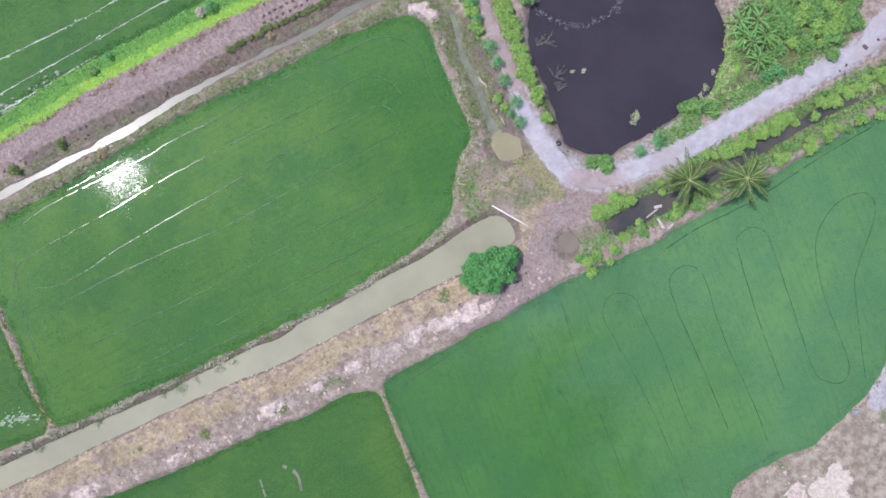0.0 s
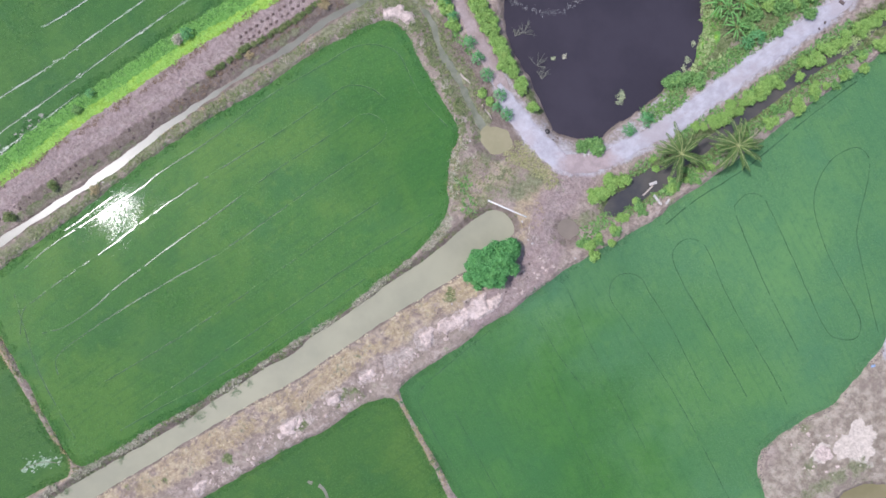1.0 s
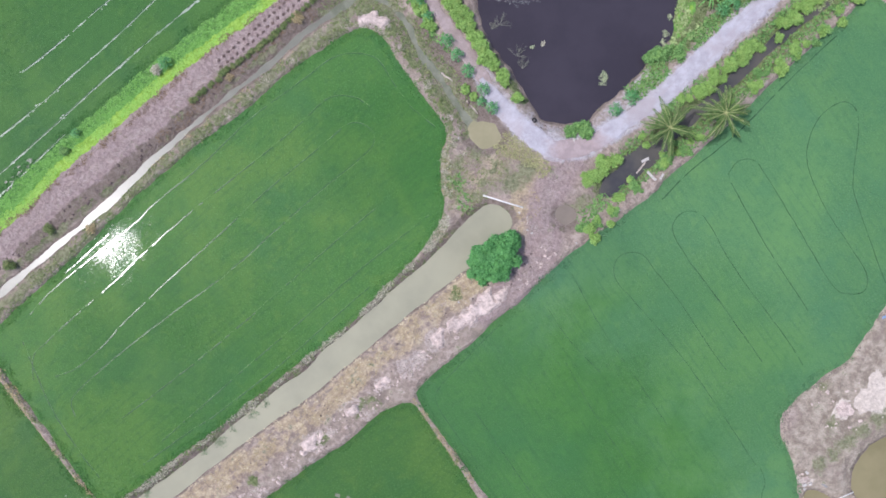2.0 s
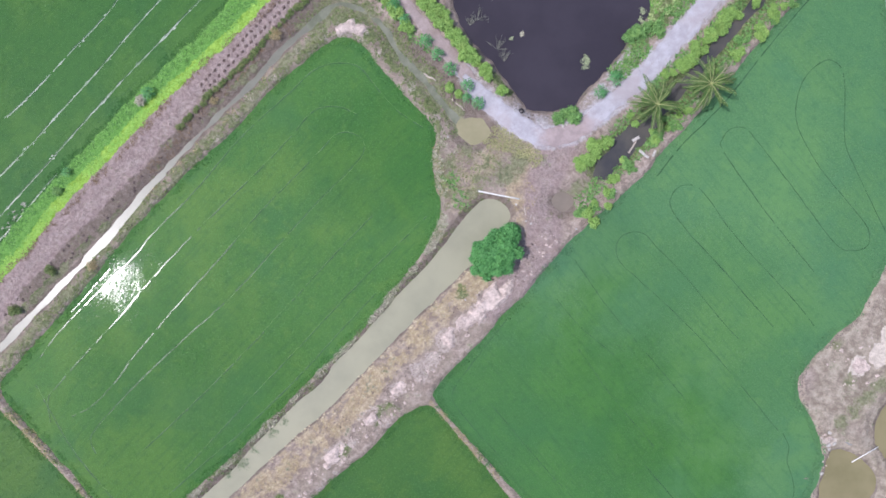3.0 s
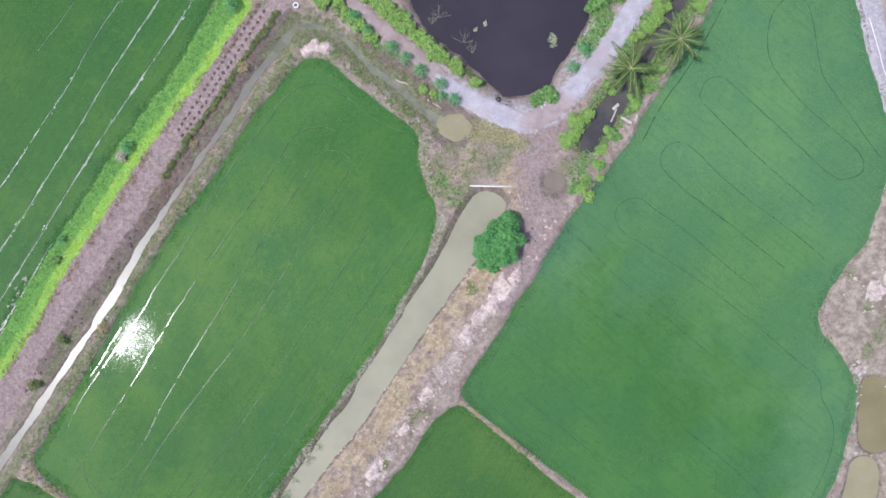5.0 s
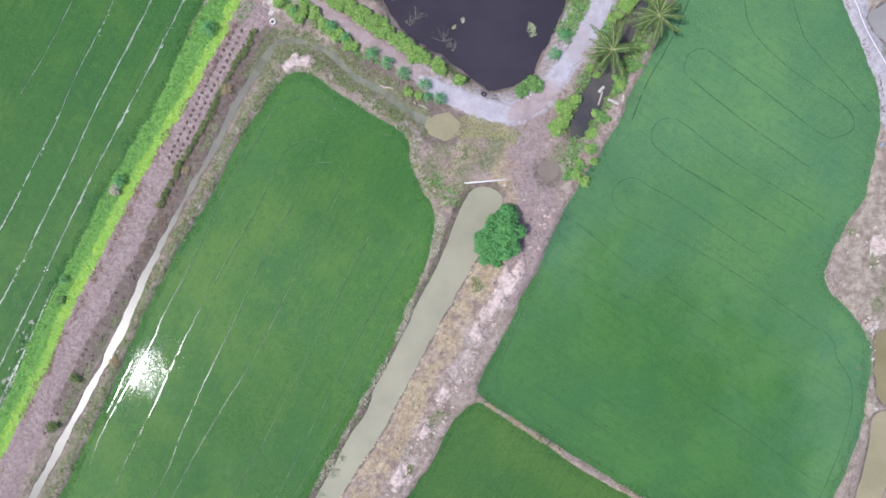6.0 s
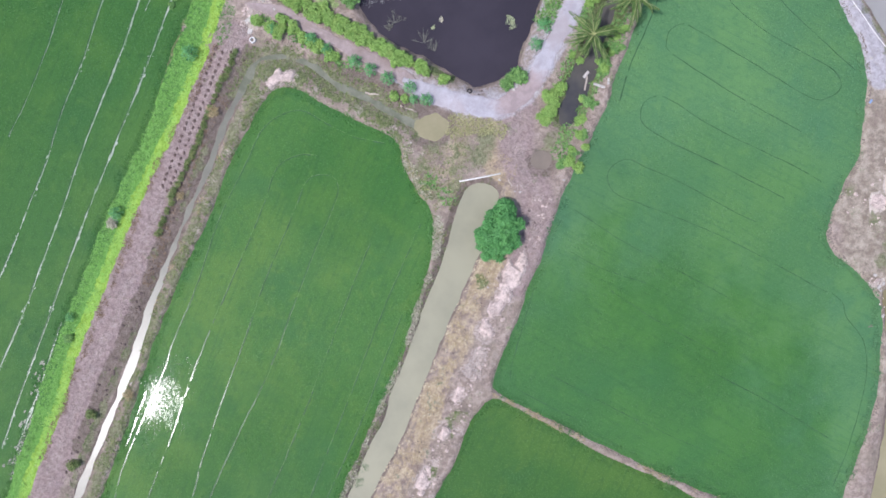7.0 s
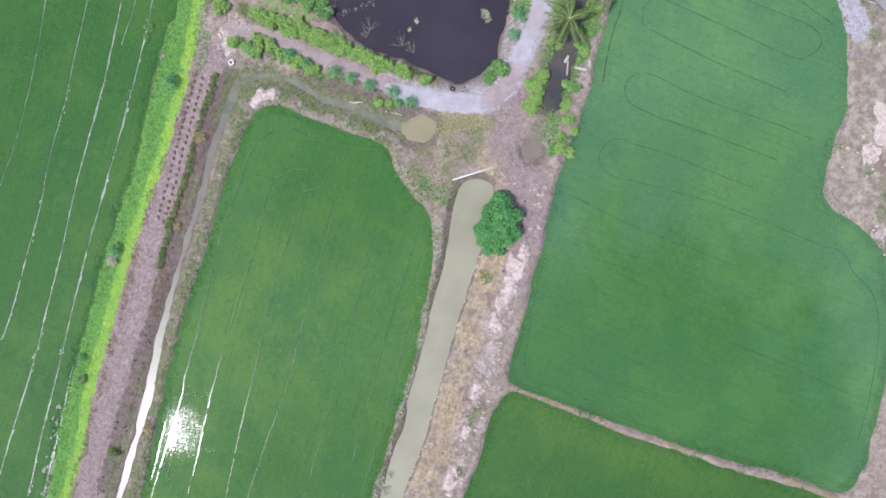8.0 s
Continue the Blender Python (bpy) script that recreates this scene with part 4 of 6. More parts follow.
body_of_water("puddle", A_SUMP, -0.02, M_SUMP, "small round muddy sump in dark wet mud", 0.4)
body_of_water("ditch_water", A_DITCH, -0.1, M_DITCH, "narrow rippled ditch water glaring in the sun")
body_of_water("ditch_water", A_BEND, -0.05, M_BEND, "shallow brownish ditch water round the field corner")
body_of_water("ditch_water", A_DITCH_EAST, -0.2, M_DITCH_DARK, "dark still ditch water between two hedges")

# ---- roads ----
tagged(draped("road", A_ROAD, M_ROAD), "pale grey gravel farm road with ragged edges", "road", kind="structure")
tagged(draped("path", A_PATH, M_PATH, 0.04), "trodden mauve earth path beside the pond", "path", kind="structure")

# ---- rice fields ----
TRACKS_WEST = [
    [(-55.4, -20.1), (-52.3, -15.3), (-43.7, -5.1), (-41.0, -1.3), (-35.3, 5.6), (-29.9, 13.1), (-24.0, 19.6), (-20.4, 23.5),
     (-17.6, 24.9), (-14.1, 24.8), (-11.2, 22.1), (-8.1, 19.1), (-4.1, 16.9)],
    [(-53.2, -29.2), (-53.8, -26.0), (-52.8, -24.2), (-50.1, -20.4), (-44.5, -13.2), (-39.1, -5.7), (-33.4, 1.3), (-27.6, 8.0),
     (-23.1, 13.5), (-20.4, 17.3), (-18.3, 18.6), (-15.8, 18.8), (-13.7, 18.0)],
    [(-50.2, -28.1), (-47.5, -26.3), (-44.7, -22.9), (-42.1, -18.7), (-36.7, -11.1), (-31.2, -3.9), (-25.7, 3.6), (-22.3, 7.7),
     (-18.9, 11.8), (-16.6, 14.6), (-14.7, 15.4), (-12.6, 14.5), (-12.2, 12.5), (-14.3, 9.4), (-17.8, 5.3), (-23.4, -1.9),
     (-28.9, -9.1), (-34.8, -15.5), (-40.7, -22.0), (-46.3, -29.2), (-47.1, -31.3), (-46.2, -33.1)],
    [(-39.8, -32.1), (-31.6, -22.9), (-25.9, -16.0), (-20.3, -8.8), (-14.8, -1.6), (-10.2, 3.9)],
    [(-33.7, -34.2), (-29.2, -28.5), (-23.6, -21.3), (-18.0, -14.3), (-12.4, -7.1), (-6.7, -0.3), (-2.6, 4.5)],
    [(-35.6, -37.9), (-30.8, -32.9), (-25.9, -28.0), (-18.4, -19.3), (-13.4, -12.8), (-8.9, -7.1)],
    [(-55.5, -24.1), (-52.8, -28.1), (-49.5, -32.8), (-44.8, -37.7), (-41.2, -40.9)],
    [(-51.6, -13.4), (-48.8, -9.8), (-46.6, -6.8)]]
TRACKS_EAST = [
    [(42.9, -9.2), (40.0, -6.5), (33.7, -0.1), (30.3, 2.7), (28.3, 4.5), (26.1, 4.5), (24.8, 3.4), (24.6, 1.5), (25.7, -0.2),
     (29.3, -2.9), (38.0, -10.0), (49.6, -21.6)],
    [(53.4, -6.4), (50.2, -3.0), (41.5, 5.0), (37.1, 10.1), (35.1, 11.8), (32.9, 11.7), (31.8, 10.3), (31.8, 8.6), (34.4, 5.4),
     (40.2, 0.1), (47.7, -7.1)],
    [(52.7, 1.2), (46.3, 7.9), (41.3, 13.6), (38.3, 17.5), (38.2, 18.8), (39.2, 20.3), (41.3, 20.6), (43.3, 18.8), (48.4, 13.2),
     (55.1, 5.7), (57.8, 4.7), (60.0, 5.6), (59.7, 8.1), (57.2, 10.9), (52.5, 15.8), (48.8, 21.2), (48.3, 25.4), (49.4, 28.9),
     (51.9, 31.2), (54.0, 30.4), (54.9, 27.3), (55.3, 21.4), (56.2, 18.3), (59.8, 12.0), (62.7, 7.2)],
    [(29.4, 12.8), (32.6, 17.5), (35.5, 20.9), (38.3, 24.3), (41.5, 29.2), (45.7, 35.4), (50.1, 41.3)],
    [(18.9, 0.0), (24.0, -6.2), (30.1, -12.3), (36.2, -18.4)],
    [(16.5, -5.5), (20.5, -9.4), (25.5, -12.9)],
    [(20.5, -12.5), (25.6, -18.6), (32.3, -25.4)],
    [(31.1, -28.0), (36.6, -33.4), (43.7, -41.3)],
    [(8.8, -21.3), (14.8, -27.4), (21.0, -33.2), (26.7, -38.2)],
    [(10.2, -8.9), (5.7, -15.7), (3.6, -19.1), (3.5, -21.5), (6.4, -24.7), (10.8, -28.7)],
    [(50.3, -21.9), (51.3, -23.7), (51.2, -25.8), (52.5, -29.9), (51.1, -35.3), (46.5, -42.9), (42.4, -48.1)]]
TRACKS_NORTH = [
    [(-38.3, 54.8), (-43.6, 46.7), (-49.6, 38.8), (-54.7, 33.2)],
    [(-32.8, 52.5), (-38.2, 45.2), (-41.5, 40.5), (-46.2, 34.7), (-50.8, 28.0), (-54.5, 23.5), (-58.5, 18.3), (-62.9, 13.2)],
    [(-28.4, 50.6), (-34.1, 42.5), (-37.1, 38.6), (-41.8, 32.8), (-46.8, 26.3), (-50.1, 21.6), (-55.1, 15.1), (-60.1, 8.6),
     (-65.5, 2.2), (-70.9, -4.2)],
    [(-24.4, 48.8), (-27.7, 44.1), (-33.7, 36.3), (-38.4, 30.5), (-43.1, 24.7), (-46.8, 20.2), (-51.8, 13.7), (-57.2, 6.4),
     (-62.2, -0.1), (-68.5, -8.7)],
    [(-55.1, 6.0), (-57.6, 2.6), (-59.8, -0.6), (-63.4, -5.4), (-66.6, -9.6)], [(-26.0, 50.4), (-31.0, 44.6)]]
TRACKS_SOUTH = [[(-8.1, -37.0), (-5.8, -37.3), (-4.1, -39.2)], [(-10.2, -40.1), (-8.5, -42.0)]]


def wheel_track(points, width, material, parent, breaks, shift=0.0, name="wheel_track", swell=0.0):
    """The bare wet line that a wheel left between the plants, broken where plants closed over it."""
    line = spline(points, False, 0.22)
    way = np.gradient(line, axis=0)
    side = np.stack([-way[:, 1], way[:, 0]], 1)
    side /= np.linalg.norm(side, axis=1)[:, None] + 1e-9
    line = line + side * (shift + (value_noise(line, 1.3, 2) - 0.5) * 0.1)[:, None]
    w = width * (0.5 + 0.45 * value_noise(line, 3.1, 1) + 1.0 * value_noise(line + 9, 0.5, 2) ** 3) * 0.5
    w = w * (1 + swell * (2.2 * value_noise(line + 31, 3.6, 0) ** 2 * (0.5 + value_noise(line, 0.6, 1)) - 0.35))
    keep = value_noise(line + 17, 0.9, 2) * 0.6 + value_noise(line, 5.0, 0) * 0.4 > breaks
    bm = bmesh.new()
    left = [bm.verts.new((*p, 0.045)) for p in line + side * w[:, None]]
    right = [bm.verts.new((*p, 0.045)) for p in line - side * w[:, None]]
    for i in range(len(line) - 1):
        if keep[i]:
            bm.faces.new((right[i], right[i + 1], left[i + 1], left[i]))
    bmesh.ops.delete(bm, geom=[v for v in bm.verts if not v.link_faces], context="VERTS")
    return part(name, bm, material, parent)


def rice_field(area, sheet_material, blade_material, tracks, widths, track_material, label, seed, pitch=0.42, blade=0.23, breaks=0.3, pools=(), rut=False, swell=0.0, spots=()):
    rng = np.random.default_rng(seed)
    field = sheet("rice_field", area, 0.0, sheet_material, 0.5)
    tagged(field, label, "rice field", kind="structure")
    lanes = []
    for points, width in zip(tracks, widths):
        wheel_track(points, width, track_material, field, breaks, swell=swell)
        if rut and width < 0.6:
            wheel_track(points, 0.12, M_TRACK_DARK, field, 0.32, -0.5 * width - 0.09, "rut")
        if width < 0.6:
            lanes.append(Area(points, width * 0.8, 0.7))
    for k, (film, places) in enumerate(spots):
        splashes(field, places, film, seed + 7 * k)
    for x, y, size in pools:
        ring = [(x + size * (0.7 + 0.5 * rng.random()) * (math.cos(a) * 1.25 - math.sin(a) * 0.42), y + size * (0.7 + 0.5 * rng.random()) * (math.cos(a) * 1.55 + math.sin(a) * 0.34))
                for a in np.linspace(0, 5.8, 15)]
        pool = sheet("open_water", Area(ring, None, 0.3, 0.6), 0.012, M_PADDY_WATER)
        pool.parent = field
        lanes.append(Area([(x - 0.9 * size, y - 1.1 * size), (x + 0.9 * size, y + 1.1 * size)], size * 1.6, 0.5))
    q = scatter(area, pitch, rng)
    for lane in lanes:
        q = q[lane.far(q, 1.0) > 0]
    vigour = 0.65 + 0.6 * value_noise(q, 6.0, 1) + 0.3 * (value_noise(q, 1.1, 2) - 0.5)
    keep = rng.random(len(q)) < 0.55 + 0.6 * vigour
    q, vigour = q[keep], vigour[keep]
    verts, faces = blades((np.column_stack([q, np.zeros(len(q))]), vigour), blade, 0.075, (1.0, 1.45), 4, rng, 0.05)
    plants = mesh_part("rice_plants", raw_mesh("rice_plants", verts, faces), blade_material, field, "upright young green rice plants")
    tagged(plants, kind="stuff")
    edge = Band(area, -0.75, 0.2)
    lo, hi = np.maximum(area.low - 1, -80), np.minimum(area.high + 1, 80)
    gx, gy = np.meshgrid(np.arange(lo[0], hi[0], 0.24), np.arange(lo[1], hi[1], 0.24))
    q = np.column_stack([gx.ravel(), gy.ravel()]) + (rng.random((gx.size, 2)) - 0.5) * 0.3
    q = q[edge.far(q, 2.0) + 0.9 * (value_noise(q, 1.3, 1) - 0.5) < 0]
    verts, faces = blades((np.column_stack([q, np.maximum(height(q), 0) - 0.02]), 0.6 + 0.7 * rng.random(len(q))), 0.3, 0.09, (0.8, 1.4), 4, rng, 0.05)
    tagged(mesh_part("rim_plants", raw_mesh("rim_plants", verts, faces), blade_material, field, "ragged rim of fuller rice plants"), kind="stuff")
    return field


def splashes(field, places, material, seed):
    """Small uneven films of water that lie open between the plants."""
    rng = np.random.default_rng(seed + 60)
    verts, faces = [], []
    for x, y, r in places:
        a = np.linspace(0, 2 * math.pi, 8, endpoint=False)
        w = r * (0.5 + rng.random(8))
        u, v = w * np.cos(a) * 1.5, w * np.sin(a) * 0.75
        ring = np.column_stack([x + 0.62 * u - 0.78 * v, y + 0.78 * u + 0.62 * v, np.full(8, 0.02 + 0.02 * rng.random())])
        faces.append(np.arange(8) + len(verts) * 8)
        verts.append(ring)
    film = mesh_part("open_water", raw_mesh("open_water", np.vstack(verts), np.array(faces)), material, field, "films of open water between the plants")
    tagged(film, kind="stuff")


def along_track(points, pitch, spread, low, high, rng):
    line = spline(points, False, pitch)
    keep = value_noise(line, 4.0, 1) > 0.4
    return [(x + rng.normal(0, spread), y + rng.normal(0, spread), low + (high - low) * rng.random() ** 3) for x, y in line[keep]]


rng = np.random.default_rng(12)
# Added water films, strewn in the shape of the sun glint.
GLARE = []
for k in range(2200):
    u, v = rng.normal(0.9, 2.9), rng.normal(-0.2, 1.2)
    GLARE.append((-46.0 + 0.62 * u - 0.78 * v, -8.9 + 0.78 * u + 0.62 * v, (0.015 + 0.17 * rng.random() ** 5) / (1 + 0.15 * u * u + 0.8 * v * v) + 0.01))
rice_field(A_WEST, M_PADDY_WEST, M_RICE_WEST, TRACKS_WEST, [0.03, 0.028, 0.026, 0.026, 0.026, 0.026, 0.024, 0.022], M_TRACK_WEST,
           "bright green flooded rice field with pale wheel tracks", 1, 0.31, 0.17, breaks=0.08, rut=True, swell=0.4,
           pools=[(-46.4, -9.2, 0.7)], spots=[(M_PADDY_WATER, GLARE)])
rice_field(A_EAST, M_PADDY_EAST, M_RICE_EAST, TRACKS_EAST, [0.09, 0.11, 0.11, 0.18, 0.07, 0.07, 0.07, 0.08, 0.07, 0.08, 0.08], M_TRACK_DARK,
           "bluish-green flooded rice field with dark looping wheel tracks", 2, 0.33, 0.18, breaks=0.24)
rice_field(A_SOUTH, M_PADDY_SOUTH, M_RICE_SOUTH, TRACKS_SOUTH, [0.6, 0.4], M_BEND,
           "green flooded rice field below the soil bank", 3, 0.35, 0.18)
# Spots along the tracks in the same colour, with sky reflection painted in.
SKY_PALE = [s for k in (1, 2, 3) for s in along_track(TRACKS_NORTH[k], 0.3, 0.14, 0.03, 0.16, rng)]
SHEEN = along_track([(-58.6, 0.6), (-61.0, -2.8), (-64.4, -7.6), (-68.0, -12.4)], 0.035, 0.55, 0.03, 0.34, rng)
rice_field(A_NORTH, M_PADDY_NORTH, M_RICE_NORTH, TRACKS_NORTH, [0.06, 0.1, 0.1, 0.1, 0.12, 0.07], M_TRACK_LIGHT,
           "deep green flooded rice field with pale wheel tracks", 4, 0.35, 0.18, breaks=0.16, rut=True, swell=1.8, spots=[(M_TRACK_LIGHT, SKY_PALE), (M_PADDY_WATER, SHEEN)])
CORNER_TRACK = [(-47.5, -47.5), (-44.5, -45.5), (-42.3, -45.0)]
rice_field(A_CORNER, M_PADDY_SOUTH, M_RICE_SOUTH, [CORNER_TRACK], [0.1], M_BEND,
           "green rice field beyond a narrow earth dike", 5, 0.35, 0.18, spots=[(M_TRACK_LIGHT, along_track(CORNER_TRACK, 0.05, 0.55, 0.03, 0.3, rng))])


# ---- plants ----
def rosettes(centres, normals, length, width, per, rng, tilt=0.35):
    """Arrays of pointed leaves that spread from each centre about its normal."""
    n = len(centres)
    ref = np.where(np.abs(normals[:, 2:3]) < 0.9, np.array([[0, 0, 1.0]]), np.array([[1.0, 0, 0]]))
    u = np.cross(normals, ref)
    u /= np.linalg.norm(u, axis=1)[:, None]
    v = np.cross(normals, u)
    start = rng.random(n)[:, None] * 6.283
    turn = start + np.arange(per)[None] * 6.283 / per + rng.normal(0, 0.2, (n, per))
    size = length * (0.65 + 0.7 * rng.random((n, per)))[..., None]
    lift = (tilt + rng.normal(0, 0.4, (n, per)))[..., None]
    ray = np.cos(turn)[..., None] * u[:, None] + np.sin(turn)[..., None] * v[:, None]
    cross = -np.sin(turn)[..., None] * u[:, None] + np.cos(turn)[..., None] * v[:, None]
    way = ray * np.cos(lift) + normals[:, None] * np.sin(lift)
    c = centres[:, None] + way * 0.04
    mid = c + way * size * 0.55 + normals[:, None] * size * 0.06
    w = cross * width * 0.5 * (size / length)
    tip = c + way * size - np.array([0, 0, 1.0]) * size * 0.15
    verts = np.stack([c, mid - w, tip, mid + w], 2).reshape(-1, 3)
    return verts, np.arange(len(verts)).reshape(-1, 4)


def dome(lobes, count, rng, lowest=-0.25, inner=0.62):
    """Points and normals on the outer faces of a heap of ellipsoid lobes (x, y, z, rx, ry, rz)."""
    lobes = np.array(lobes, float)
    weight = lobes[:, 3] * lobes[:, 4]
    pick = rng.choice(len(lobes), count * 3, p=weight / weight.sum())
    d = rng.normal(size=(count * 3, 3))
    d /= np.linalg.norm(d, axis=1)[:, None]
    d[:, 2] = np.where(d[:, 2] < lowest, -d[:, 2], d[:, 2])
    p = lobes[pick, :3] + d * lobes[pick, 3:] * (inner + (1.1 - inner) * rng.random(count * 3))[:, None]
    good = np.ones(len(p), bool)
    for k, lobe in enumerate(lobes):
        r = np.linalg.norm((p - lobe[:3]) / lobe[3:], axis=1)
        good &= (r > 0.6) | (pick == k)
    nrm = d * 0.75 + np.array([0, 0, 0.6])
    nrm /= np.linalg.norm(nrm, axis=1)[:, None]
    return p[good][:count], nrm[good][:count]


def shrub(name, material, label, seed, radius, tall, count, leaf_size, leaf_width, per=6, stems=3):
    """A bush of several stems under a lumpy head of leaf rosettes."""
    rng = np.random.default_rng(seed)
    root = new(name)
    tagged(root, label, "shrub")
    lobes = [(0, 0, tall * 0.45, radius * 0.55, radius * 0.55, tall * 0.45)]
    for k in range(8):
        a, r = k * 0.785 + rng.random() * 0.7, radius * (0.35 + 0.6 * rng.random())
        s = radius * (0.2 + 0.28 * rng.random())
        lobes.append((r * math.cos(a), r * math.sin(a), tall * (0.35 + 0.3 * rng.random()), s, s, tall * 0.38))
    p, nrm = dome(lobes, count, rng)
    verts, faces = rosettes(p, nrm, leaf_size, leaf_width, per, rng, 0.25)
    mesh_part("foliage", raw_mesh("foliage", verts, faces), material, root)
    for k in range(stems):
        a = k * 6.283 / stems + rng.random()
        tip = Vector((radius * 0.5 * math.cos(a), radius * 0.5 * math.sin(a), tall * 0.7))
        bm = bmesh.new()
        tube(bm, [(0, 0, -0.1), tip * 0.4 + Vector((0, 0, 0.1)), tip], [0.05, 0.035, 0.015], 6)
        part("stem", bm, M_STEM, root)
    return root


def palmate(name, material, label, seed, radius, tall, arms=16):
    """A broad-leaved plant: long stalks round a stem, each with a hand-shaped leaf of seven lobes."""
    rng = np.random.default_rng(seed)
    root = new(name)
    tagged(root, label, "shrub")
    bm = bmesh.new()
    tube(bm, [(0, 0, -0.1), (0.05, 0.02, tall * 0.5), (0, 0, tall)], [0.07, 0.05, 0.04], 7)
    part("stem", bm, M_STEM, root)
    centres, normals = [], []
    for ring, (reach, up) in enumerate(((0.92, 0.62), (0.68, 0.82), (0.42, 0.97), (0.15, 1.05))):
        m = max(3, int(arms * reach))
        for k in range(m):
            a = k * 6.283 / m + ring * 0.4 + rng.normal(0, 0.15)
            r = radius * reach * (0.85 + 0.25 * rng.random())
            centres.append((r * math.cos(a), r * math.sin(a), tall * up * (0.9 + 0.2 * rng.random())))
            out = Vector((math.cos(a) * 0.5 * reach, math.sin(a) * 0.5 * reach, 1)).normalized()
            normals.append(tuple(out))
    verts, faces = rosettes(np.array(centres), np.array(normals), radius * 0.36, radius * 0.17, 6, rng, 0.1)
    mesh_part("foliage", raw_mesh("foliage", verts, faces), material, root)
    bm = bmesh.new()
    for c in centres[::2]:
        tube(bm, [(0, 0, tall * 0.75), c], [0.02, 0.012], 4)
    part("leaf_stalks", bm, M_STEM, root)
    return root


def place(x, y, size=1.0, turn=0.0, sink=0.0):
    z = max(at_height(x, y), -0.2)
    return pose(x, y, z - sink, 0, 0, turn) @ Matrix.Diagonal((size, size, size, 1))


def plant(makers, spots, group):
    """One plant of each kind is built; the rest of the row are copies of these."""
    rng = np.random.default_rng(len(spots) * 7 + 1)
    kinds = []
    for i, (x, y, size) in enumerate(spots):
        if i < len(makers):
            ob = makers[i]()
            ob.matrix_basis = place(x, y, 1.0, rng.random() * 360)
            kinds.append(ob)
        else:
            ob = copy_thing(kinds[int(rng.integers(len(kinds)))], place(x, y, size, rng.random() * 360))
        tagged(ob, group=group)


def row(points, pitch, side=0.35, low=0.8, high=1.15, seed=0):
    """Uneven spots along a line."""
    rng = np.random.default_rng(seed)
    line = spline(points, False, 0.25)
    spots, gone = [], pitch
    for a, b in zip(line, line[1:]):
        gone += float(np.linalg.norm(b - a))
        if gone >= pitch:
            gone = rng.normal(0, 0.15)
            spots.append((b[0] + rng.normal(0, side), b[1] + rng.normal(0, side), low + (high - low) * rng.random()))
    return spots


def lime(k):
    return lambda: shrub("shrub", M_SHRUB, "dense lime-green leafy shrub in an earth-bank hedge", 20 + k, 0.75, 1.15, 140, 0.27, 0.12, 6)


def green(k):
    return lambda: shrub("bush", M_BUSH, "mid-green leafy bush on the weedy bank", 40 + k, 0.78, 1.0, 110, 0.31, 0.14, 6)


def broad(k):
    return lambda: palmate("cassava_plant", M_STAR, "blue-green cassava plant with hand-shaped leaves", 60 + k, 0.85, 1.5, 9)


spots = row([(-12.2, 41.2), (-7.7, 36.6), (-3.2, 32.3), (0.0, 29.2), (2.6, 26.6), (5.0, 24.4)], 0.5, 0.38, 0.75, 1.2, 1) + [(6.4, 22.9, 0.95)]
spots += row([(-10.9, 40.6), (-6.6, 36.6), (-2.2, 31.9)], 0.8, 0.35, 0.7, 1.05, 2)
plant([lime(0), lime(1), lime(2), lime(3)], spots, "hedge between path and pond")
spots = row([(-15.2, 38.4), (-12.7, 35.8), (-10.3, 33.5), (-8.5, 31.3), (-6.6, 29.8)], 0.7, 0.45, 0.65, 1.2, 3) + [(-0.9, 22.6, 0.8), (0.5, 21.9, 0.7), (-16.1, 43.5, 1.1), (-15.6, 44.7, 1.0), (-16.6, 45.8, 0.9), (-15.2, 43.4, 0.8)]
plant([lime(4), lime(5), lime(6)], spots, "shrubs along the path")
spots = row([(18.2, 13.0), (19.7, 15.0), (21.4, 17.1)], 0.36, 0.42, 0.7, 1.15, 4) + row([(29.6, 27.0), (30.9, 28.3), (32.9, 30.6), (35.2, 33.0), (37.3, 35.3), (39.0, 37.4)], 0.5, 0.45, 0.65, 1.1, 5)
spots += row([(40.3, 39.3), (42.3, 41.6), (44.4, 43.7), (45.9, 45.6), (47.5, 47.8), (50.5, 51.5)], 0.5, 0.45, 0.65, 1.1, 6) + [(24.8, 20.9, 0.55), (25.8, 19.9, 0.6)]
plant([lime(7), lime(8), lime(9)], spots, "hedge between road and ditch")
spots = [(20.0, 6.9, 0.8), (21.0, 7.9, 0.85), (22.4, 9.5, 0.95), (23.4, 11.9, 0.8), (25.7, 14.1, 0.95), (28.6, 17.0, 0.85), (29.4, 18.7, 0.8),
         (31.2, 20.9, 0.7), (32.3, 22.4, 0.75), (30.5, 20.0, 0.6), (36.3, 28.0, 0.7), (38.7, 30.7, 0.85), (40.3, 32.9, 0.85), (41.9, 34.7, 0.9), (43.0, 36.2, 0.7),
         (43.9, 37.2, 0.9), (45.5, 38.6, 0.85), (46.9, 40.4, 0.95), (48.7, 43.1, 1.0), (50.3, 45.6, 1.0)]
rng = np.random.default_rng(3)
spots = [(x + rng.normal(0, 0.5), y + rng.normal(0, 0.5), s * rng.uniform(0.55, 1.05)) for x, y, s in spots for k in range(3)]
plant([lime(10), lime(11), green(6)], spots, "shrubs on the ditch bank")
spots = [(27.6, 33.4, 0.5), (36.2, 43.4, 0.8), (39.6, 46.8, 0.9)]
